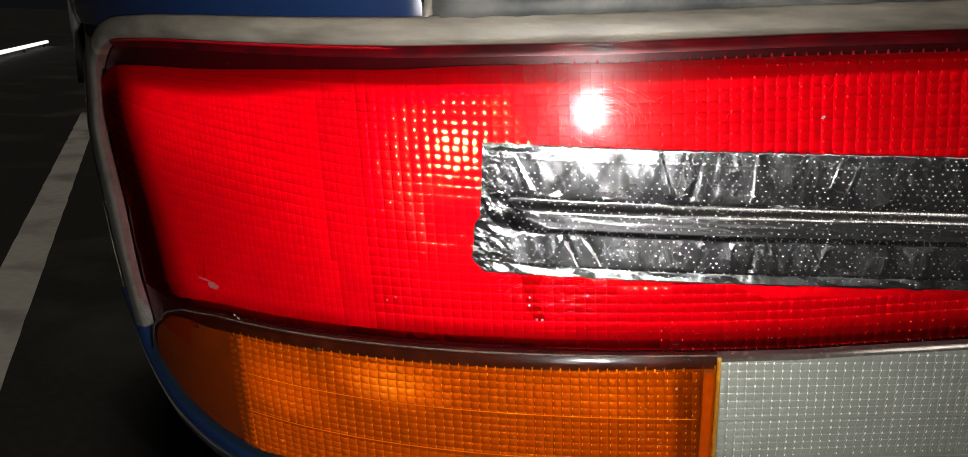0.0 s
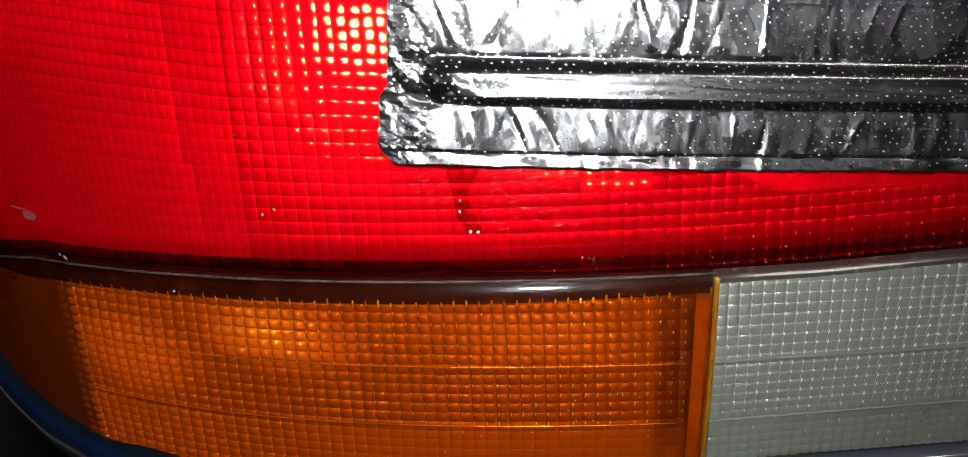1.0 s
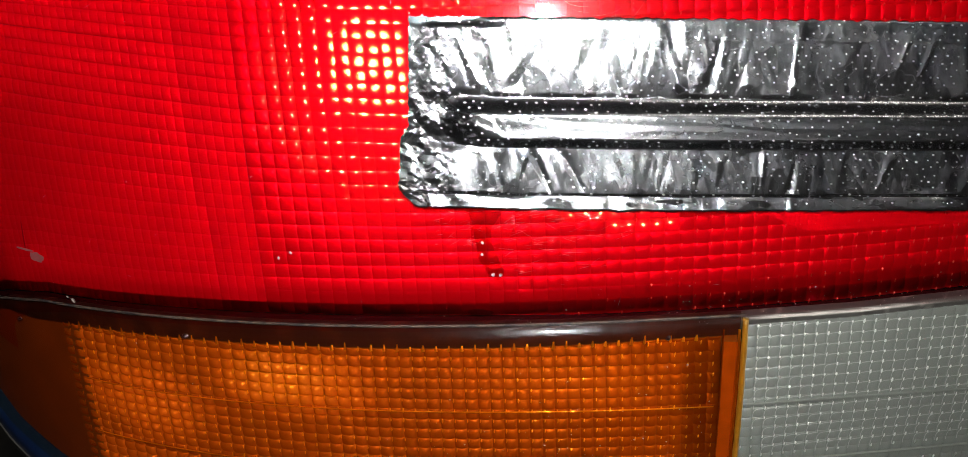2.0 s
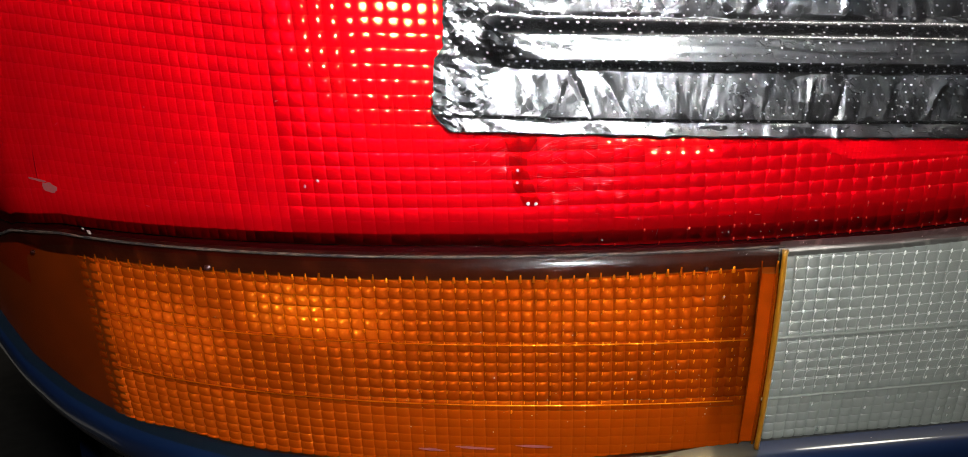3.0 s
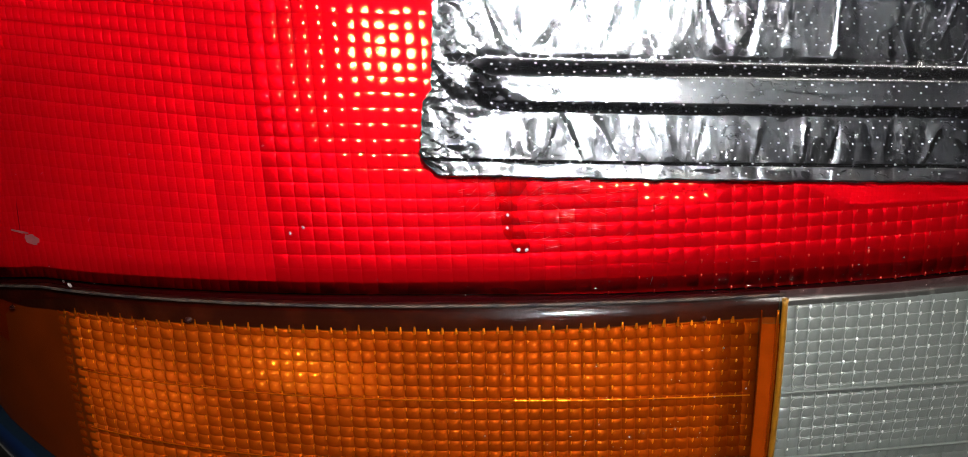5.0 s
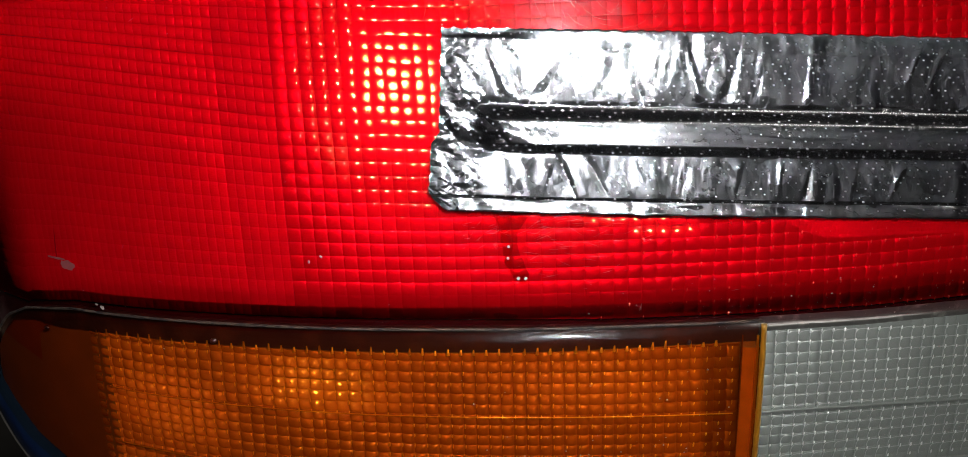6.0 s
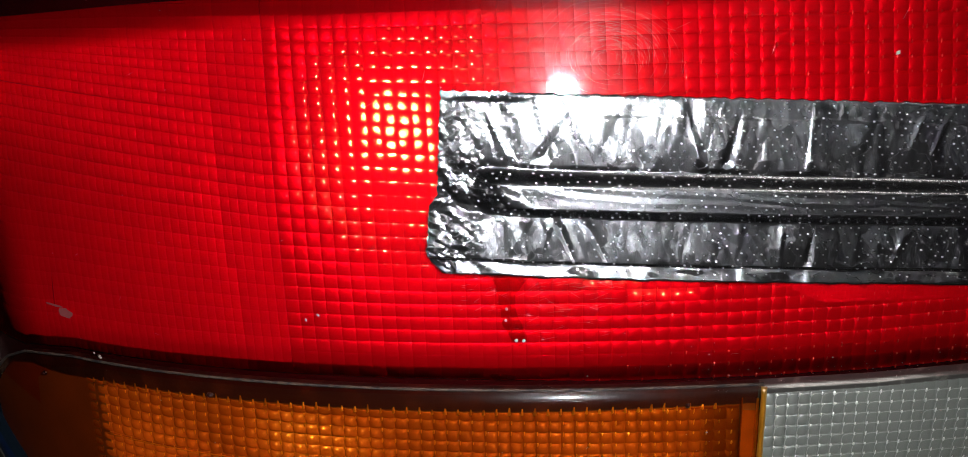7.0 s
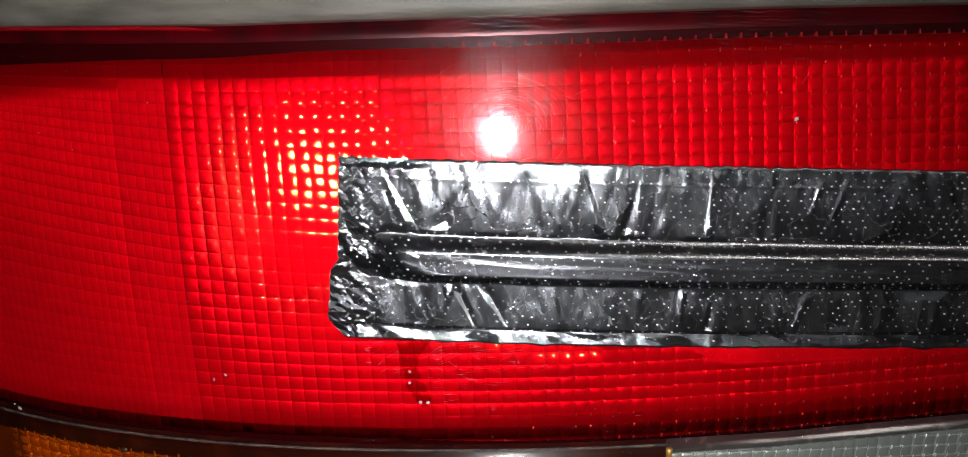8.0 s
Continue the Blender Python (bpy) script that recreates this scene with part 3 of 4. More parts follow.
# slants normals: brighter side and glint patches, darkened columns by the seam
def amber_tilt(x, z):
    side = -0.45 * smooth(-0.03, -0.10, x) + 1.1 * smooth(-0.112, -0.121, x)
    inset = seam_x(z) - x
    end = smooth(0.0175, 0.0120, inset) * smooth(0.655, 0.690, z) * (0.8 + 0.5 * noise.noise(Vector((x * 530, z * 410, 4))))
    for sx, sz, rx, rz, tx, tz, _ in SPOTS:
        k = smooth(1.4, 0.7, math.hypot((x - sx) / rx, (z - sz) / rz))
        if k > 0:
            return side * (1 - k) + tx * k - 1.5 * end, -0.08 * (1 - k) + tz * k
    return side - 1.5 * end, -0.08 - 0.24 * smooth(0.677, 0.673, z - amber_bend(x, z))


def amber_pick(x, z):
    sx, sz, rx, rz = SPOTS[0][:4]
    return int(math.hypot((x - sx) / rx, (z - sz) / rz) < 1.0)


def amber_flat(x, z):
    plain = 1 - 0.6 * smooth(0.679, 0.671, z - amber_bend(x, z)) * smooth(-0.08, 0.01, x)
    k = plain * min(low + (1 - low) * smooth(0.2, 1.0, math.hypot((x - sx) / rx, (z - sz) / rz)) for sx, sz, rx, rz, _, _, low in SPOTS)
    return k, k


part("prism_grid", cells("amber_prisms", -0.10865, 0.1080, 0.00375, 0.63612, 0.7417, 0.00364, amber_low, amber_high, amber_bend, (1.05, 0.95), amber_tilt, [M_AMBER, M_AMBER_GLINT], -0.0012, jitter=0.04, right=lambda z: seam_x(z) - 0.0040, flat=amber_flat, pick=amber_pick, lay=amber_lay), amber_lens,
     "amber moulded prism cells", "stuff")
part("prism_points", knuckles("amber_points", -0.10490, 0.0939, 0.00375, 0.63612, 0.7417, 0.00364, amber_low, amber_high, amber_bend, M_AMBER_POINT, -0.0010, 0.00026, 0.0008,
     lambda x, z: 0.92 * smooth(0.672, 0.678, z - amber_bend(x, z)), lay=amber_lay), amber_lens, "fine bumps added between the prisms for their glints", "stuff")


def amber_back(u, v):
    x = -0.114 + u * 0.2085
    z = amber_low(x) + v * (amber_high(x) - amber_low(x))
    return face(x + (seam_x(z) - 0.0951) * u ** 3, z, -0.0026)[0]


part("backing", sheet("amber_backing", 60, 20, amber_back, M_AMBER_BACK), amber_lens, "amber plastic behind the prisms")
for px, pz in ((-0.0677, 0.7242), (0.0735, 0.7335), (-0.135, 0.7165)):
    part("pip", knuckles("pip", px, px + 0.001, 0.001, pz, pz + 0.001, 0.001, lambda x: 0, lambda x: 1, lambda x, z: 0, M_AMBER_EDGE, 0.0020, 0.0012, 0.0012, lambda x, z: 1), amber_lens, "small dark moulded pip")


part("prism_tails", ticks("prism_tails", -0.10490, 0.086, 0.00375, amber_high, 0.0024, M_AMBER_POINT, -0.0010, 0.0, amber_lay), amber_lens, "pointed tails of the amber prism columns", "stuff")


def amber_side(u, v):
    x = -0.180 + u * 0.068
    zt, zb = lerp(x, AMBER_TOP) - 0.002 - 0.0065 * smooth(-0.172, -0.125, x), lerp(x, AMBER_LOW) + 0.0005
    return face(x, zb + v * (zt - zb), -0.0015)[0]


part("lens_wing", sheet("amber_wing", 40, 24, amber_side, M_AMBER_SIDE), amber_lens, "plain dark amber wing of the lens")


for level in (0.6980, 0.6754):
    part("rib", bar("amber_rib", rib_line(lambda x: level + amber_bend(x, 0), -0.112, 0.0905, -0.0006), 0.00021, M_AMBER_POINT), amber_lens)
part("lip", bar("amber_lip", [face(-0.1815 + k / 90 * 0.2766, lerp(-0.1815 + k / 90 * 0.2766, AMBER_TOP) + 0.0002, 0.0003) for k in range(91)], 0.0005, M_LIP), amber_lens, "worn upper lip, its pale highlight line in the colour")

part("lens_end", sheet("amber_end", 6, 30, lambda u, v: face(seam_x(0.670 + v * 0.061) - 0.0057 + u * 0.0056, 0.670 + v * 0.061, -0.0007 + 0.0003 * math.sin(math.pi * u))[0], M_AMBER_WALL), amber_lens, "plain amber end wall of the lens")
for inset, thick in ((0.0058, 0.00025), (0.0012, 0.0004)):
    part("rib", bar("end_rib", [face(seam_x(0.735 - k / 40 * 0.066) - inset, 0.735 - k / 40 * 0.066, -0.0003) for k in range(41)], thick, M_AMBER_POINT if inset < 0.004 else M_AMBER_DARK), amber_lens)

# clear reversing lens
def clear_place(proud, lip):
    def place(u, v):
        x = 0.0951 + u * (RIGHT - 0.0951)
        zb, zt = lerp(x, CLEAR_LOW), lerp(x, CLEAR_TOP)
        z = zb + v * (zt - zb)
        x += (seam_x(z) - 0.0951) * (1 - u) ** 3
        d = proud
        if lip:
            d -= 0.0022 * (1 - math.sqrt(max(0.0, 1 - smooth(0.0, 1.0, 1 - min(1.0, (zt - z) / 0.005)) ** 2)))
        return face(x, z, d)[0]
    return place


clear_lens = part("clear_lens", sheet("clear_lens", 60, 60, clear_place(0.0020, True), M_SHELL_CLEAR), lamp_unit, "clear prismatic reversing lens")
part("lens_edge", sheet("clear_edge", 60, 30, clear_place(-0.0030, False), M_CLEAR_EDGE), clear_lens, "dark grey edge of the clear lens")


def clear_bend(x, z):
    return (0.047 + 0.9 * (0.737 - z)) * (x - 0.0951)


def clear_lay(x, z):
    return x + 0.115 * (0.7320 - z)


clear_grid = (0.0968, RIGHT, 0.00347, 0.6361, 0.7710, 0.00355, lambda x: lerp(x, CLEAR_LOW) + 0.0022, lambda x: lerp(x, CLEAR_TOP) - 0.0042, clear_bend)
part("prism_grid", cells("clear_prisms", *clear_grid, (0.9, 0.6),
     lambda x, z: (0.12, -0.08), M_CLEAR, -0.0012, left=lambda z: seam_x(z) + 0.0012, lay=clear_lay), clear_lens, "clear moulded prism cells over silver", "stuff")
part("prism_border", ridges("clear_ridges", *clear_grid[:6], lambda x: 0.688 + clear_bend(x, 0.69), *clear_grid[7:], M_CLEAR_RIDGE, -0.0011, 0.00025, lambda z: seam_x(z) + 0.0015, clear_lay), clear_lens, "raised prism borders, paler to draw their bright edges", "stuff")
part("prism_points", knuckles("clear_points", *clear_grid, M_CLEAR_POINT, -0.0010, 0.00032, 0.0007,
     lambda x, z: 0.15 + 0.8 * smooth(0.686, 0.692, z - clear_bend(x, z)), lambda z: seam_x(z) + 0.002, clear_lay), clear_lens, "fine bumps added between the prisms for their glints", "stuff")


def clear_back(u, v):
    x = 0.0965 + u * (RIGHT - 0.0965)
    zb, zt = lerp(x, CLEAR_LOW) + 0.002, lerp(x, CLEAR_TOP) - 0.0045
    z = zb + v * (zt - zb)
    return face(x + (seam_x(z) - 0.0951) * (1 - u) ** 3, z, -0.0026)[0]


part("backing", sheet("clear_backing", 40, 20, clear_back, M_CLEAR_BACK), clear_lens, "silvered plate behind the clear prisms")
for level in (0.7095, 0.6870):
    part("rib", bar("clear_rib", rib_line(lambda x: level + clear_bend(x, level), 0.099, RIGHT, -0.0002), 0.0005, M_CLEAR), clear_lens)
part("seam", bar("lens_seam", [face(seam_x(0.739 - k / 40 * 0.071), 0.739 - k / 40 * 0.071, 0.0008) for k in range(41)], 0.0009, M_SEAM), lamp_unit, "yellowed glue seam between two lenses")


# ---- gasket and body round the lamp ----
def outline():
    """Along the red lens: up its left side, round the corner, along its top."""
    pts = []
    for k in range(24):
        z = 0.694 + k / 23 * (0.80 - 0.694)
        pts.append((lerp(z, LEFT), z))
    for k in range(1, 15):
        a = k / 15
        x = -0.2155 + a * 0.045
        z = top_edge(x)
        if z > pts[-1][1]:
            pts.append((x, z))
    for k in range(60):
        x = -0.168 + k / 59 * (RIGHT + 0.168)
        pts.append((x, top_edge(x)))
    return pts


OUT = outline()


def band(name, pts, profile, mat):
    """A moulding along pts; profile gives (outward, proud) pairs."""
    verts, faces = [], []
    for k, (x, z) in enumerate(pts):
        (xa, za), (xb, zb) = pts[max(0, k - 1)], pts[min(len(pts) - 1, k + 1)]
        l = math.hypot(xb - xa, zb - za)
        ox, oz = -(zb - za) / l, (xb - xa) / l
        for off, proud in profile(x, z):
            wob = 0.0004 * noise.noise(Vector((x * 60, z * 60, off * 400)))
            verts.append(face(x + ox * off, z + oz * off, proud + wob)[0])
    w = len(profile(*pts[0]))
    faces = [(k * w + i, (k + 1) * w + i, (k + 1) * w + i + 1, k * w + i + 1) for k in range(len(pts) - 1) for i in range(w - 1)]
    return mesh(name, verts, faces, mat)


def gasket_profile(x, z):
    w = 0.0095 if z > 0.84 else 0.012 + 0.006 * smooth(0.70, 0.8, z)
    return [(-0.001, -0.004), (-0.0008, 0.0012), (w * 0.15, 0.0022), (w * 0.5, 0.0026), (w * 0.85, 0.002), (w, 0.0004), (w, -0.006)]


part("gasket", band("gasket", OUT[26:], gasket_profile, M_RUBBER), car, "weathered grey-beige rubber gasket")
part("side_gasket", band("side_gasket", OUT[:27], gasket_profile, M_RUBBER_SIDE), car, "rubber gasket down the lamp's side, dimmed in its colour")
part("bead", bar("bead", [face(x - 0.013 - 0.006 * smooth(0.70, 0.8, z), z, 0.0012) for x, z in OUT[2:28]], 0.0008, M_RUBBER), car, "pale outer bead of the gasket")
part("lens_flange", bar("lens_flange", [face(x, top_edge(x) - 0.0016, -0.0002 - 0.0035 * smooth(-0.075, -0.022, x)) for x in [-0.190 + k / 60 * 0.168 for k in range(61)]], 0.0007, M_RED_BACK), red_lens, "thin bright red flange")


def upper_body(u, v):
    x = -0.262 + u * 0.2385
    base = top_edge(max(x, -0.20)) + 0.0095
    z = base + v * 0.16
    d = 0.001 + 0.003 * smooth(0, 0.06, v) - 0.0012 * smooth(0.985, 1.0, u) - 0.02 * v * v
    return face(x, z, d)[0]


panel = part("quarter_panel", sheet("quarter_panel", 80, 24, upper_body, M_BLUE), car, "dark blue painted quarter panel")


def trunk(u, v):
    x = -0.0205 + u * (RIGHT + 0.0205)
    base = top_edge(x) + 0.0085 + 0.0006 * noise.noise(Vector((x * 120, 0, 0)))
    z = base + max(0.0, v - 0.15) * 0.19
    d = -0.008 + 0.011 * smooth(0, 0.15, v) - 0.02 * v * v - 0.004 * smooth(0.02, 0.0, u)
    return face(x, z, d)[0]


part("trunk_lid", sheet("trunk_lid", 120, 40, trunk, M_TRUNK), car, "dusty dark trunk lid with a chipped lower edge")

part("door_seal", bar("door_seal", [face(-0.0222, 0.8625 + 0.004 * k, -0.0005 - 0.0015 * k) for k in range(14)], 0.0022, M_RUBBER), car, "grey rubber seal in the trunk gap")
# grey bead added for this edge's highlight, placed to fit the camera's view
part("body_edge", bar("body_edge", [(Vector((-0.2635 + 0.0005 * k, 0.562, 0.95 - 0.012 * k)), Vector((0, -1, 0))) for k in range(12)], 0.0042, M_TRUNK), car, "edge of the rear quarter, a grey bead for its highlight")
LOW = [(-0.2010, 0.712), (-0.1945, 0.700), (-0.1885, 0.688), (-0.1845, 0.680)] + [(x, z - 0.003) for x, z in AMBER_LOW[1:-1]] + [(x, z - 0.003) for x, z in CLEAR_LOW]
LOW_FINE = []
for (xa, za), (xb, zb) in zip(LOW, LOW[1:]):
    LOW_FINE += [(xa + (xb - xa) * k / 8, za + (zb - za) * k / 8) for k in range(8)]
LOW_FINE.append(LOW[-1])


def low_profile(x, z):
    """A painted shoulder, narrow beside the lamp and broad below it, that rolls under."""
    w = 0.008 + 0.024 * max(smooth(0.706, 0.652, z), smooth(-0.13, -0.08, x))
    return [(0.004, -0.006), (0.001, 0.0), (-0.001, 0.0022), (-0.004, 0.003), (-0.3 * w - 0.002, 0.0026), (-0.65 * w, 0.0), (-0.9 * w, -0.005), (-w, -0.012), (-w - 0.001, -0.03), (-w - 0.001, -0.06)]


# dark sheet added where only the shade of the gap is seen
part("bumper_gap_shade", band("bumper_gap_shade", LOW_FINE, lambda x, z: [(-0.006, -0.033), (-0.05, -0.035), (-0.10, -0.03), (-0.16, -0.025)], M_HOUSING), car, "dark sheet put in for the shade above the bumper")
part("lower_panel", band("lower_panel", LOW_FINE, low_profile, M_BLUE), car, "dark blue painted panel below the lamp")


def side(u, v):
    z = 0.25 + v * 0.75
    p = face(-0.250, min(max(z, 0.66), 0.9), -0.012)[0]
    return Vector((-0.252 + 0.05 * smooth(0.86, 0.76, z) - 0.03 * math.sin(math.pi * min(1, u * 1.5) * 0.5), p.y + u * 1.2, z))


part("side_panel", sheet("side_panel", 30, 20, side, M_BLUE), car, "dark blue painted flank")

def turned(name, profile, sides, mat, centre):
    """A body turned about an axle along x; profile gives (x, radius) pairs."""
    verts, faces, w = [], [], len(profile)
    for k in range(sides):
        g = 2 * math.pi * k / sides
        verts += [(centre[0] + x, centre[1] + r * math.cos(g), centre[2] + r * math.sin(g)) for x, r in profile]
    for k in range(sides):
        t = (k + 1) % sides
        faces += [(k * w + i, k * w + i + 1, t * w + i + 1, t * w + i) for i in range(w - 1)]
    return mesh(name, verts, faces, mat)


wheel = part("wheel", turned("wheel", [(-0.08, 0.20), (-0.09, 0.24), (-0.085, 0.285), (-0.06, 0.298), (0.06, 0.298), (0.085, 0.285), (0.09, 0.24), (0.08, 0.20)], 48, M_HOUSING, (-0.13, 1.05, 0.298)), car, "black rubber tyre")
part("rim", turned("rim", [(-0.06, 0.0), (-0.065, 0.06), (-0.05, 0.12), (-0.075, 0.205), (0.075, 0.205), (0.05, 0.1), (0.05, 0.0)], 36, M_CLEAR_EDGE, (-0.13, 1.05, 0.298)), wheel, "dull steel rim")

# ---- foil strip stuck across the red lens ----
FOIL_W, FOIL_X0, FOIL_X1 = 0.0500, 0.0, 0.292
# folds across the flanges: place along the strip, lean, half width, height
UPPER = [(0.020, -0.5, 0.0022, 0.00042), (0.027, 0.55, 0.0030, -0.00036), (0.041, 0.2, 0.0040, 0.00030), (0.055, -0.3, 0.0026, -0.00022), (0.0705, -0.3, 0.0024, 0.00050),
         (0.0770, 0.2, 0.0022, -0.00042), (0.0885, -0.15, 0.0030, 0.00026), (0.0997, 0.0, 0.0012, 0.00042), (0.1070, -0.2, 0.0030, -0.00030), (0.1250, 0.3, 0.0010, 0.00034), (0.1312, 0.35, 0.0012, 0.00040)]
LOWER = [(0.0225, 0.3, 0.0026, -0.00030), (0.0287, 0.2, 0.0014, 0.00042), (0.0390, -0.5, 0.0017, -0.00050), (0.0480, -0.6, 0.0020, -0.00046), (0.0620, -0.3, 0.0024, 0.00036),
         (0.0810, 0.1, 0.0020, 0.00040), (0.0935, 0.05, 0.0013, 0.00048), (0.1010, 0.15, 0.0014, -0.00044), (0.1245, 0.4, 0.0018, 0.00040), (0.1290, -0.4, 0.0016, -0.00036)]
creases = [(*c, 0.0305, 0.048) for c in UPPER] + [(*c, 0.0035, 0.0172) for c in LOWER]
for _ in range(34):
    far = random.random() < 0.75
    creases.append((random.uniform(0.14, FOIL_X1) if far else random.uniform(0.012, 0.14), random.uniform(-0.6, 0.5), random.uniform(0.0010, 0.0040),
                    random.choice((-1, 1)) * random.uniform(0.0001, 0.0004 if far else 0.0002), *random.choice(((0.0305, 0.048), (0.0035, 0.0172)))))


TABLE = [random.uniform(-1, 1) for _ in range(4096)]


def facets(x, v, size_x, size_v, seed):
    """Crumpling into flat triangles: random heights on a bent net of triangles, joined by planes."""
    a, b = x / size_x + 0.37 * v / size_v, v / size_v - 0.21 * x / size_x
    bend = Vector((a * 0.45, b * 0.45, seed))
    a, b = a + 0.55 * noise.noise(bend), b + 0.55 * noise.noise(bend + Vector((9, 3, 7)))
    i, j = math.floor(a), math.floor(b)
    fa, fb = a - i, b - j

    def at(p, q):
        return TABLE[(p * 73 + q * 1291 + seed * 577) % 4096]

    if fa + fb < 1:
        return at(i, j) * (1 - fa - fb) + at(i + 1, j) * fa + at(i, j + 1) * fb
    return at(i + 1, j + 1) * (fa + fb - 1) + at(i, j + 1) * (1 - fa) + at(i + 1, j) * (1 - fb)


def foil_height(x, v):
    """Height of the foil over the lens; v is the way up its width, in metres."""
    h = 0.0007 + 0.0017 * min(1.0, max(0.0, (0.0170 - v) / 0.0130))
    x_in = x + 0.0016 * noise.noise(Vector((x * 260, v * 420, 8))) + 0.0012 * facets(x, v, 0.003, 0.003, 12)
    run = smooth(0.0090 + 0.0015 * smooth(0.024, 0.018, v), 0.0165 + 0.0045 * smooth(0.025, 0.018, v), x_in)
    h += (0.0031 - 0.09 * (v - 0.0222)) * run * (smooth(0.0166, 0.0194, v) - smooth(0.0252, 0.0300, v))
    h += 0.00003 * smooth(0.0440, 0.0446, v) * smooth(0.0454, 0.0448, v)
    h -= 0.0003 * smooth(0.0065, 0.0095, x) * smooth(0.0165, 0.0115, x) * smooth(0.0145, 0.0175, v) * smooth(0.029, 0.0255, v)
    h += 0.0012 * max(0.0, 1 - v / 0.0043) - 0.0010 * smooth(0.0047, 0.0042, v)
    h -= 0.0005 * smooth(0.0496, 0.0500, v) + 0.0013 * smooth(0.0004, 0.0, v)
    h -= 0.0006 * smooth(0.0470, 0.0492, v) * smooth(0.030, 0.016, x)
    for cx, lean, width, amount, v0, v1 in creases:
        dx = x - cx - lean * (v - v0)
        if abs(dx) < width and v0 < v < v1:
            run = (v - v0) / (v1 - v0)
            part_width = width * (0.15 + 1.1 * (run if amount * lean > 0 else 1 - run))
            if abs(dx) >= part_width:
                continue
            fade = smooth(v0, v0 + 0.003, v) * smooth(v1, v1 - 0.004, v)
            h += amount * (0.95 + 0.2 * smooth(0.06, 0.12, x)) * part_width / width * (1 - abs(dx) / part_width) * fade
    flange = 1 - 0.9 * smooth(0.0165, 0.018, v) * smooth(0.031, 0.0295, v)
    h += flange * ((0.00024 + 0.00018 * smooth(0.05, 0.12, x)) * facets(x, v, 0.0075, 0.016, 11) + (0.00019 + 0.00012 * smooth(0.05, 0.12, x)) * facets(x, v, 0.0033, 0.009, 2) + 0.00009 * facets(x, v, 0.0017, 0.005, 7))
    h += (1 - flange) * (0.00005 * facets(x, v, 0.014, 0.0013, 8) + 0.00028 * smooth(0.034, 0.014, x) * facets(x, v, 0.0042, 0.0030, 9))
    swell = flange * (0.45 + 0.55 * smooth(0.010, 0.05, x))
    h += swell * (0.00046 * abs(noise.noise(Vector((x * 95 + v * 22, v * 24, 4.5)))) + 0.00017 * abs(noise.noise(Vector((x * 330 - v * 60, v * 46, 1.5)))))
    mouth = smooth(0.005, 0.010, x) * smooth(0.030, 0.016, x) * smooth(0.0145, 0.0175, v) * smooth(0.0325, 0.0285, v)
    h += mouth * (0.0005 * facets(x, v, 0.0046, 0.0040, 15) + 0.0003 * facets(x, v, 0.0020, 0.0026, 16))
    h += 0.00010 * noise.noise(Vector((x, v, 0.0)) * 70)
    h += 0.00024 * smooth(0.0043, 0.0030, v) * facets(x, v, 0.0045, 0.003, 3)
    end = smooth(0.0165, 0.006, x) * (1 - 0.45 * smooth(0.029, 0.036, v))
    if end > 0:
        p = Vector((x, v, 0.0))
        h += end * (0.00024 * facets(x, v, 0.0036, 0.0058, 4) + 0.00013 * facets(x, v, 0.0016, 0.0021, 5) + 0.0003 * abs(noise.noise(p * 190)) + 0.00025 * abs(noise.noise(p * 430 + Vector((3, 1, 2)))) + 0.00018 * abs(noise.noise(p * 900)))
    return max(h, 0.0002)


def foil_point(x, v, extra=0.0):
    z = 0.7697 + v * (0.8196 - 0.7697) / FOIL_W + 0.010 * x
    left = 0.0004 + 0.0022 * smooth(0.004, 0.0, v) - 0.0022 * smooth(0.0, 0.006, v) * smooth(0.022, 0.018, v) + 0.0005 * noise.noise(Vector((0, v * 700, 5)))
    xx = x + left * smooth(0.01, 0.0, x)
    torn = 0.0005 * noise.noise(Vector((x * 420, 2, 0))) + 0.0005 * noise.noise(Vector((x * 1300, 5, 0))) * smooth(0.03, 0.012, x)
    edge = torn * smooth(0.047, 0.05, v) - 0.0005 * max(0.0, noise.noise(Vector((x * 150, 7, 0)))) * smooth(0.003, 0, v)
    return face(xx, z + edge, foil_height(x, v) + extra)


foil = tagged(new("foil_strip", sheet("foil_strip", 820, 170, lambda u, v: foil_point(FOIL_X0 + (0.45 * u + 0.55 * u * u) * (FOIL_X1 - FOIL_X0), v * FOIL_W)[0], M_FOIL)),
              "crumpled silver foil strip stuck across the red tail lamp lens", "foil strip")


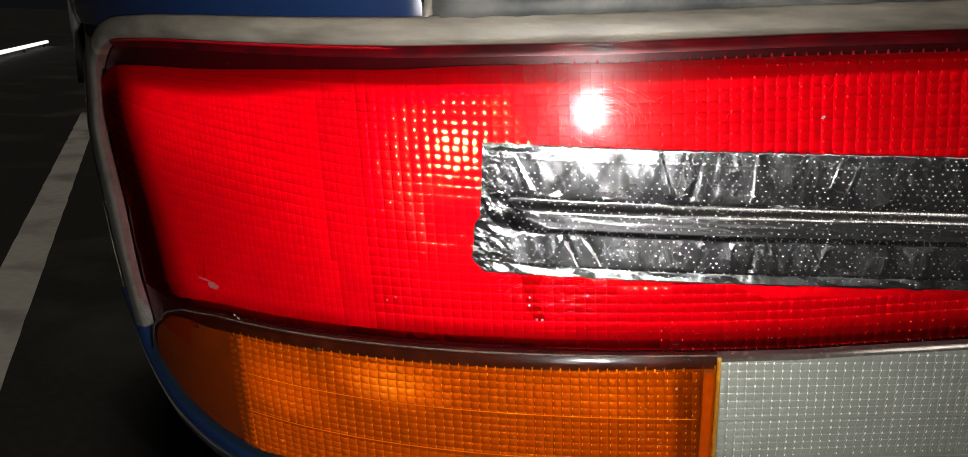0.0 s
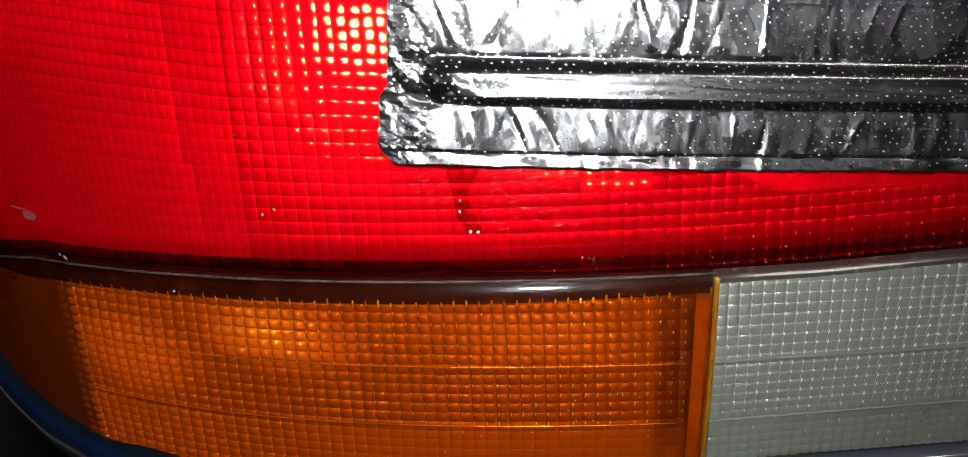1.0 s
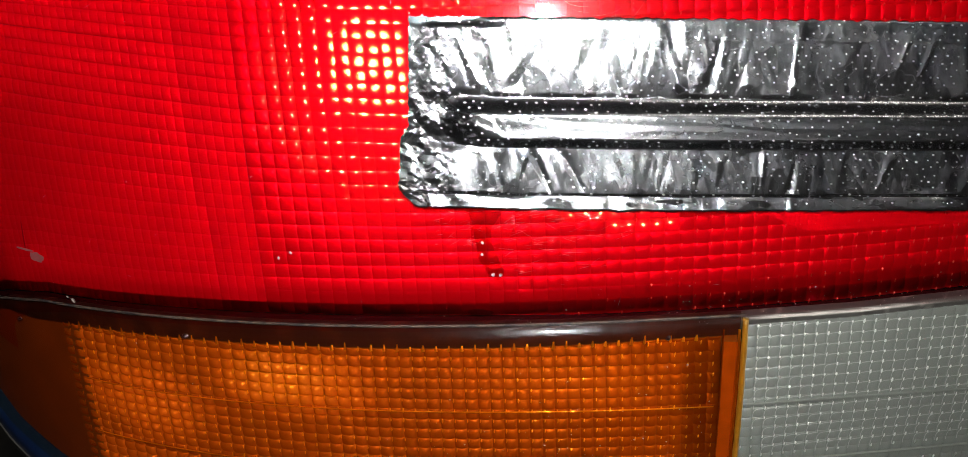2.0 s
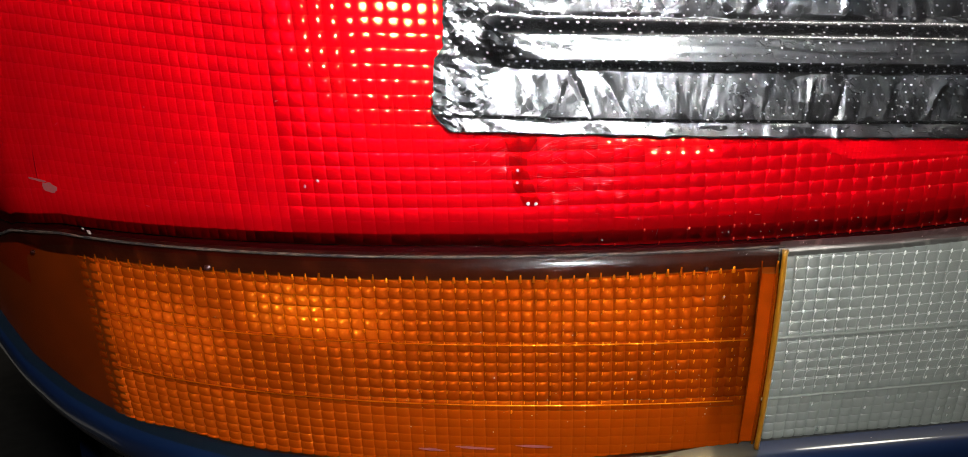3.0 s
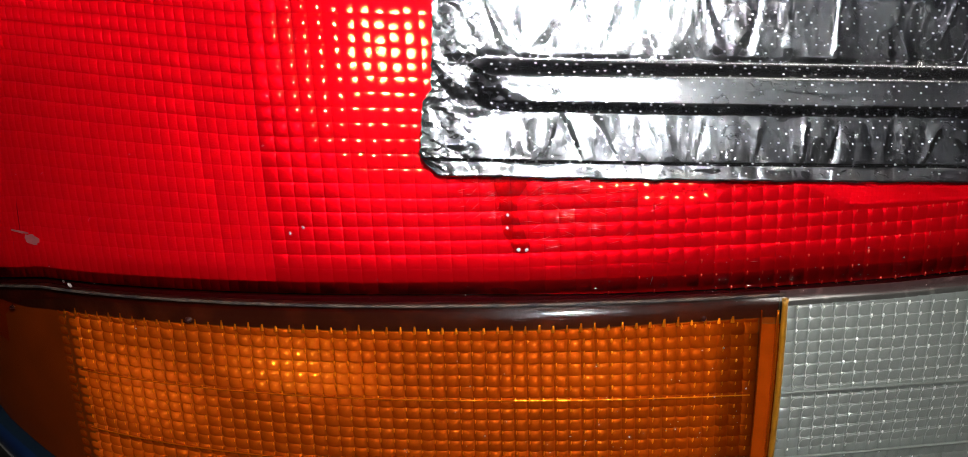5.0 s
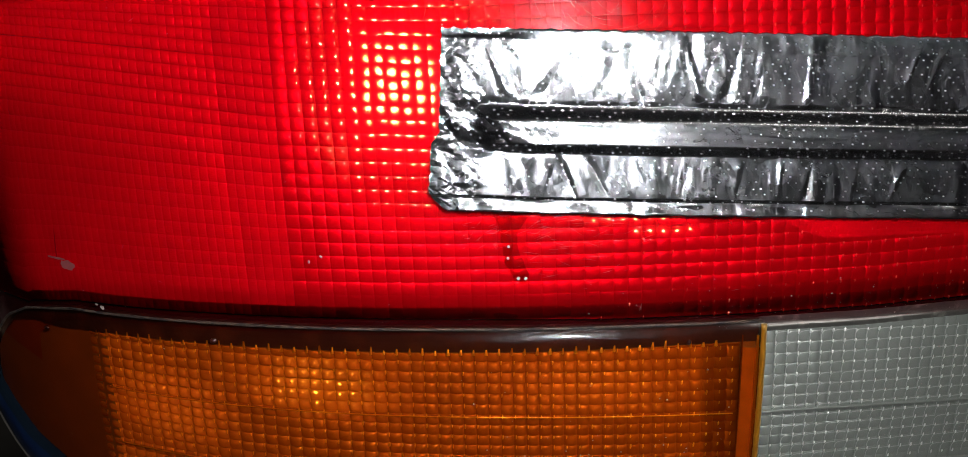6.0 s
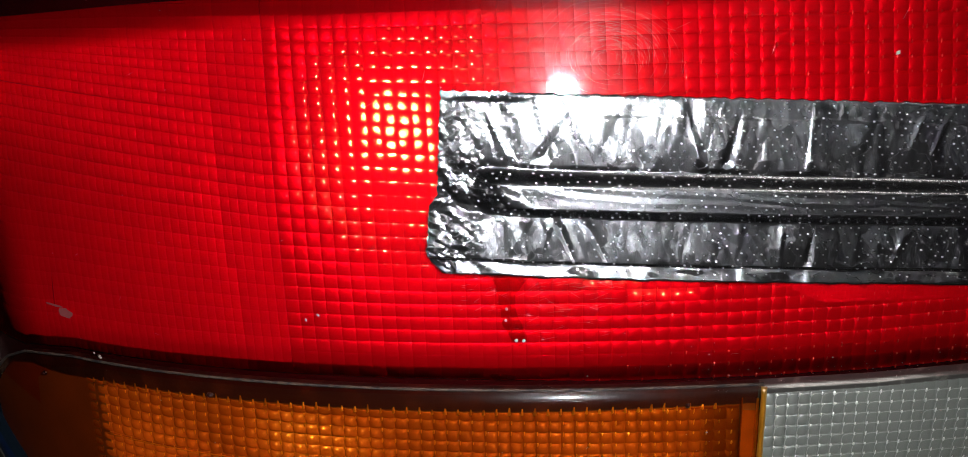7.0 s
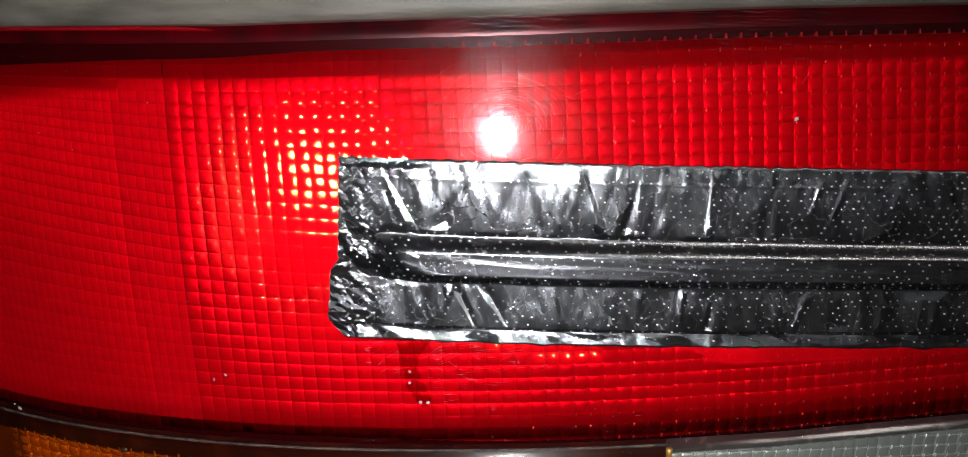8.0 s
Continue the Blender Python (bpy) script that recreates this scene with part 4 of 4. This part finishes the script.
def dots():
    verts, faces = [], []
    row = 0
    v = 0.0025
    while v < 0.049:
        x = 0.004 + (0.00135 if row % 2 else 0.0)
        while x < FOIL_X1 - 0.002:
            px, pv = x + random.uniform(-0.0005, 0.0005), v + random.uniform(-0.00045, 0.00045)
            x += 0.0027
            if random.random() < 0.27:
                continue
            p, n = foil_point(px, min(max(pv, 0.001), 0.049), -0.00004)
            r = random.uniform(0.00016, 0.00031)
            b = Vector((0.15, 0.0, 1.0)).cross(n).cross(n).normalized()
            a = n.cross(b) * 1.5
            base = len(verts)
            for ring, (rr, hh) in enumerate(((1.0, 0.0), (0.7, 0.35))):
                for s in range(7):
                    g = 2 * math.pi * s / 7
                    verts.append(p + (a * math.cos(g) + b * math.sin(g)) * r * rr + n * r * hh)
            verts.append(p + n * r * 0.5)
            for s in range(7):
                t = (s + 1) % 7
                faces.append((base + s, base + t, base + 7 + t, base + 7 + s))
                faces.append((base + 7 + s, base + 7 + t, base + 14))
        v += 0.00185
        row += 1
    return mesh("emboss", verts, faces, M_DOT)


part("emboss", dots(), foil, "fine raised pin dots", "stuff")

# ---- dust and marks on the lens ----
def specks():
    verts, faces = [], []
    marks = [(-0.1102, 0.7282, 0.0011), (-0.1125, 0.7290, 0.0006), (0.1216, 0.8337, 0.0008), (-0.0334, 0.7539, 0.0005), (-0.037, 0.752, 0.0005)]
    for _ in range(90):
        marks.append((random.uniform(-0.17, 0.25), random.uniform(0.66, 0.85), abs(random.gauss(0, 0.00013)) + 0.00007))
    for _ in range(130):
        marks.append((random.triangular(-0.03, 0.092, 0.08), random.triangular(0.660, 0.728, 0.690), abs(random.gauss(0, 0.00011)) + 0.00005))
    for _ in range(260):
        marks.append((random.triangular(0.105, 0.25, 0.14), random.uniform(0.70, 0.735), abs(random.gauss(0, 0.00008)) + 0.00004))
    for _ in range(170):
        x = random.triangular(-0.02, 0.22, 0.12)
        marks.append((x, red_low(x) - 0.003 + abs(random.gauss(0, 0.006)), abs(random.gauss(0, 0.00007)) + 0.00004))
    for x, z, r in marks:
        if z < lerp(x, AMBER_LOW if x < 0.1 else CLEAR_LOW) + 0.0015:
            continue
        p, n = face(x, z, 0.0001 if z > lerp(x, AMBER_TOP) else 0.0023)
        a = n.orthogonal().normalized()
        b = n.cross(a)
        base = len(verts)
        for s in range(6):
            g = 2 * math.pi * s / 6
            k = r * random.uniform(0.6, 1.2)
            verts.append(p + a * math.cos(g) * k + b * math.sin(g) * k)
        verts.append(p + n * r * 0.5)
        faces += [(base + s, base + (s + 1) % 6, base + 6) for s in range(6)]
    return mesh("dust", verts, faces, M_DUST)


def arc(cx, cz, r, a0, a1, proud=0.00002):
    return [face(cx + r * math.cos(a0 + (a1 - a0) * k / 12), cz + 0.8 * r * math.sin(a0 + (a1 - a0) * k / 12), proud) for k in range(13)]


def hairlines():
    """Polishing swirls: hair-thin curved scratches in the red skin, ringed about the torch's highlight to fit the view,
    and a few straight ones.
    """
    verts, faces = [], []
    runs = []
    for _ in range(420):
        a, r = random.gauss(1.57, 1.1), abs(random.gauss(0.006, 0.005)) + 0.0025
        span = random.uniform(0.08, 0.4)
        runs.append((arc(0.045 + random.gauss(0, 0.0016), 0.8295 + random.gauss(0, 0.0012), r, a - span, a + span), random.uniform(0.000006, 0.000012)))
    for _ in range(26):
        x, z, a, l = random.uniform(-0.12, 0.2), random.uniform(0.735, 0.845), random.uniform(-0.6, 1.4), random.uniform(0.001, 0.005)
        runs.append(([face(x + math.cos(a) * l * k / 6, z + math.sin(a) * l * k / 6, 0.00002) for k in range(7)], 0.00003))
    for _ in range(110):
        x, z, a, l = random.triangular(0.020, 0.060, 0.028), random.triangular(0.748, 0.772, 0.768), random.gauss(0.12, 0.25), random.uniform(0.001, 0.006)
        runs.append(([face(x + math.cos(a) * l * k / 6, z + math.sin(a) * l * k / 6, 0.00002) for k in range(7)], random.uniform(0.000006, 0.000022)))
    for _ in range(40):
        x, z, a, l = random.triangular(0.004, 0.020, 0.016), random.uniform(0.757, 0.770), random.gauss(0.3, 0.4), random.uniform(0.001, 0.004)
        runs.append(([face(x + math.cos(a) * l * k / 6, z + math.sin(a) * l * k / 6, 0.00002) for k in range(7)], random.uniform(0.000012, 0.00003)))
    for run, radius in runs:
        for k in range(len(run) - 1):
            (p, n), (q, _) = run[k], run[k + 1]
            side = (q - p).normalized().cross(n) * radius * math.sin(math.pi * (k + 0.5) / (len(run) - 1))
            base = len(verts)
            verts += [p - side, p + n * radius, p + side, q - side, q + n * radius, q + side]
            faces += [(base, base + 3, base + 4, base + 1), (base + 1, base + 4, base + 5, base + 2)]
    return mesh("hairline", verts, faces, M_HAIR)


part("hairline", hairlines(), red_lens, "hair-thin polishing scratches", "stuff")
part("dust", specks(), lamp_unit, "pale specks of dust and grit", "stuff")

def blotch(name, x0, z0, w, h, mat, proud=0.00015, seed=0, n=18):
    """A thin dried patch with a ragged outline."""
    verts = [face(x0, z0, proud + 0.0002)[0]]
    for k in range(n):
        g = 2 * math.pi * k / n
        r = 1 + 0.45 * noise.noise(Vector((math.cos(g) * 2, math.sin(g) * 2, seed)))
        verts.append(face(x0 + math.cos(g) * w * r, z0 + math.sin(g) * h * r, proud)[0])
    return mesh(name, verts, [(0, 1 + k, 1 + (k + 1) % n) for k in range(n)], mat)


part("glue_mark", blotch("glue_mark", -0.1235, 0.7412, 0.0032, 0.0016, M_SMEAR, seed=3), red_lens, "dried pale glue smear")
part("glue_mark", blotch("glue_mark", -0.1285, 0.7430, 0.0040, 0.0004, M_SMEAR, seed=7), red_lens, "dried pale glue tail")
part("glue_mark", blotch("glue_mark", -0.1282, 0.7475, 0.00018, 0.0055, M_DRIP, seed=5), red_lens, "dried pale glue streak")
for cx, cz, w in ((-0.0005, 0.6652, 0.0040), (0.0130, 0.6672, 0.0062), (0.0310, 0.6692, 0.0055)):
    part("scuff", blotch("scuff", cx, cz, w, 0.0005, M_SMEAR, 0.0023, cx * 700), amber_lens, "pale scuff on the amber skin")
DRIP = [(0.7490, 0.0247, 0.0006), (0.7505, 0.0246, 0.0020), (0.7520, 0.0240, 0.0026), (0.7555, 0.0221, 0.0028), (0.7593, 0.0209, 0.0021), (0.7645, 0.0203, 0.0026), (0.7668, 0.0206, 0.0038), (0.7720, 0.0210, 0.0062)]


def drip(u, v):
    """A run of dried glue from under the foil: broad at the top, a thin neck, a fuller end."""
    z = 0.7490 + v * 0.0230
    xc, w = lerp(z, [(a, b) for a, b, _ in DRIP]), lerp(z, [(a, c) for a, _, c in DRIP])
    side_way = 2 * u - 1
    w *= 1 + 0.16 * noise.noise(Vector((side_way * 0.6, z * 500, 3)))
    return face(xc + w * side_way, z, 0.0001 + 0.0005 * (1 - side_way ** 2) * smooth(0.0, 0.1, v))[0]


part("drip", sheet("drip", 10, 40, drip, M_GLUE), red_lens, "dark red dried drip of glue")
part("knock_out_mark", blotch("knock_out_mark", 0.0205, 0.7388, 0.0036, 0.0012, M_GLUE, 0.0001, 9), red_lens, "dark moulded spot")
# the drip's glints, painted as small pale spots
for cx, cz, size in ((0.0238, 0.7703, 0.0004), (0.0205, 0.7600, 0.0004), (0.0205, 0.7566, 0.0004), (0.0237, 0.7508, 0.0005), (0.0258, 0.7508, 0.0005)):
    part("glint_spot", blotch("glint_spot", cx, cz, size, size, M_GLINT_SPOT, 0.0007, cx * 900, 8), red_lens, "pale spot painted for a glint")

# ---- ground ----
def ground_part(name, me, label, category):
    return tagged(new(name, me), label, category, kind="structure")


ground_part("ground", sheet("ground", 2, 2, lambda u, v: (-300 + 600 * u, -300 + 600 * v, 0.0), M_ASPHALT), "dark worn asphalt of a car park at night", "ground")


def stripe(a, b, width):
    a, b = Vector(a), Vector(b)
    along = (b - a).normalized()
    across = Vector((along.y, -along.x, 0)) * width / 2
    return sheet("parking_line", 60, 2, lambda u, v: a + (b - a) * u + across * (2 * v - 1) * (1 + 0.06 * noise.noise(Vector((u * 40, v, 0)))) + Vector((0, 0, 0.004)), M_LINE)


ground_part("parking_line", stripe((-0.735, 0.69, 0), (-3.485, 6.85, 0), 0.134), "worn white painted parking line on asphalt", "road marking")
# the far parking line, made as a glowing bar
strip = tagged(new("far_glowing_line", bar("far_glowing_line", [(Vector((-7.2, 10.6, 0.10)).lerp(Vector((-10.3, 18.5, 0.10)), k / 10), Vector((0, 0, 1))) for k in range(11)], 0.036, M_GLOW, 8)),
               "far white line, drawn as a glowing bar low over the ground", "light")
# made-up stands under the glowing bar
for k in range(4):
    foot = Vector((-7.4, 11.1, 0)).lerp(Vector((-10.1, 18.0, 0)), k / 3)
    part("foot", bar("foot", [(foot, Vector((1, 0, 0))), (foot + Vector((0, 0, 0.055)), Vector((1, 0, 0)))], 0.02, M_HOUSING), strip)
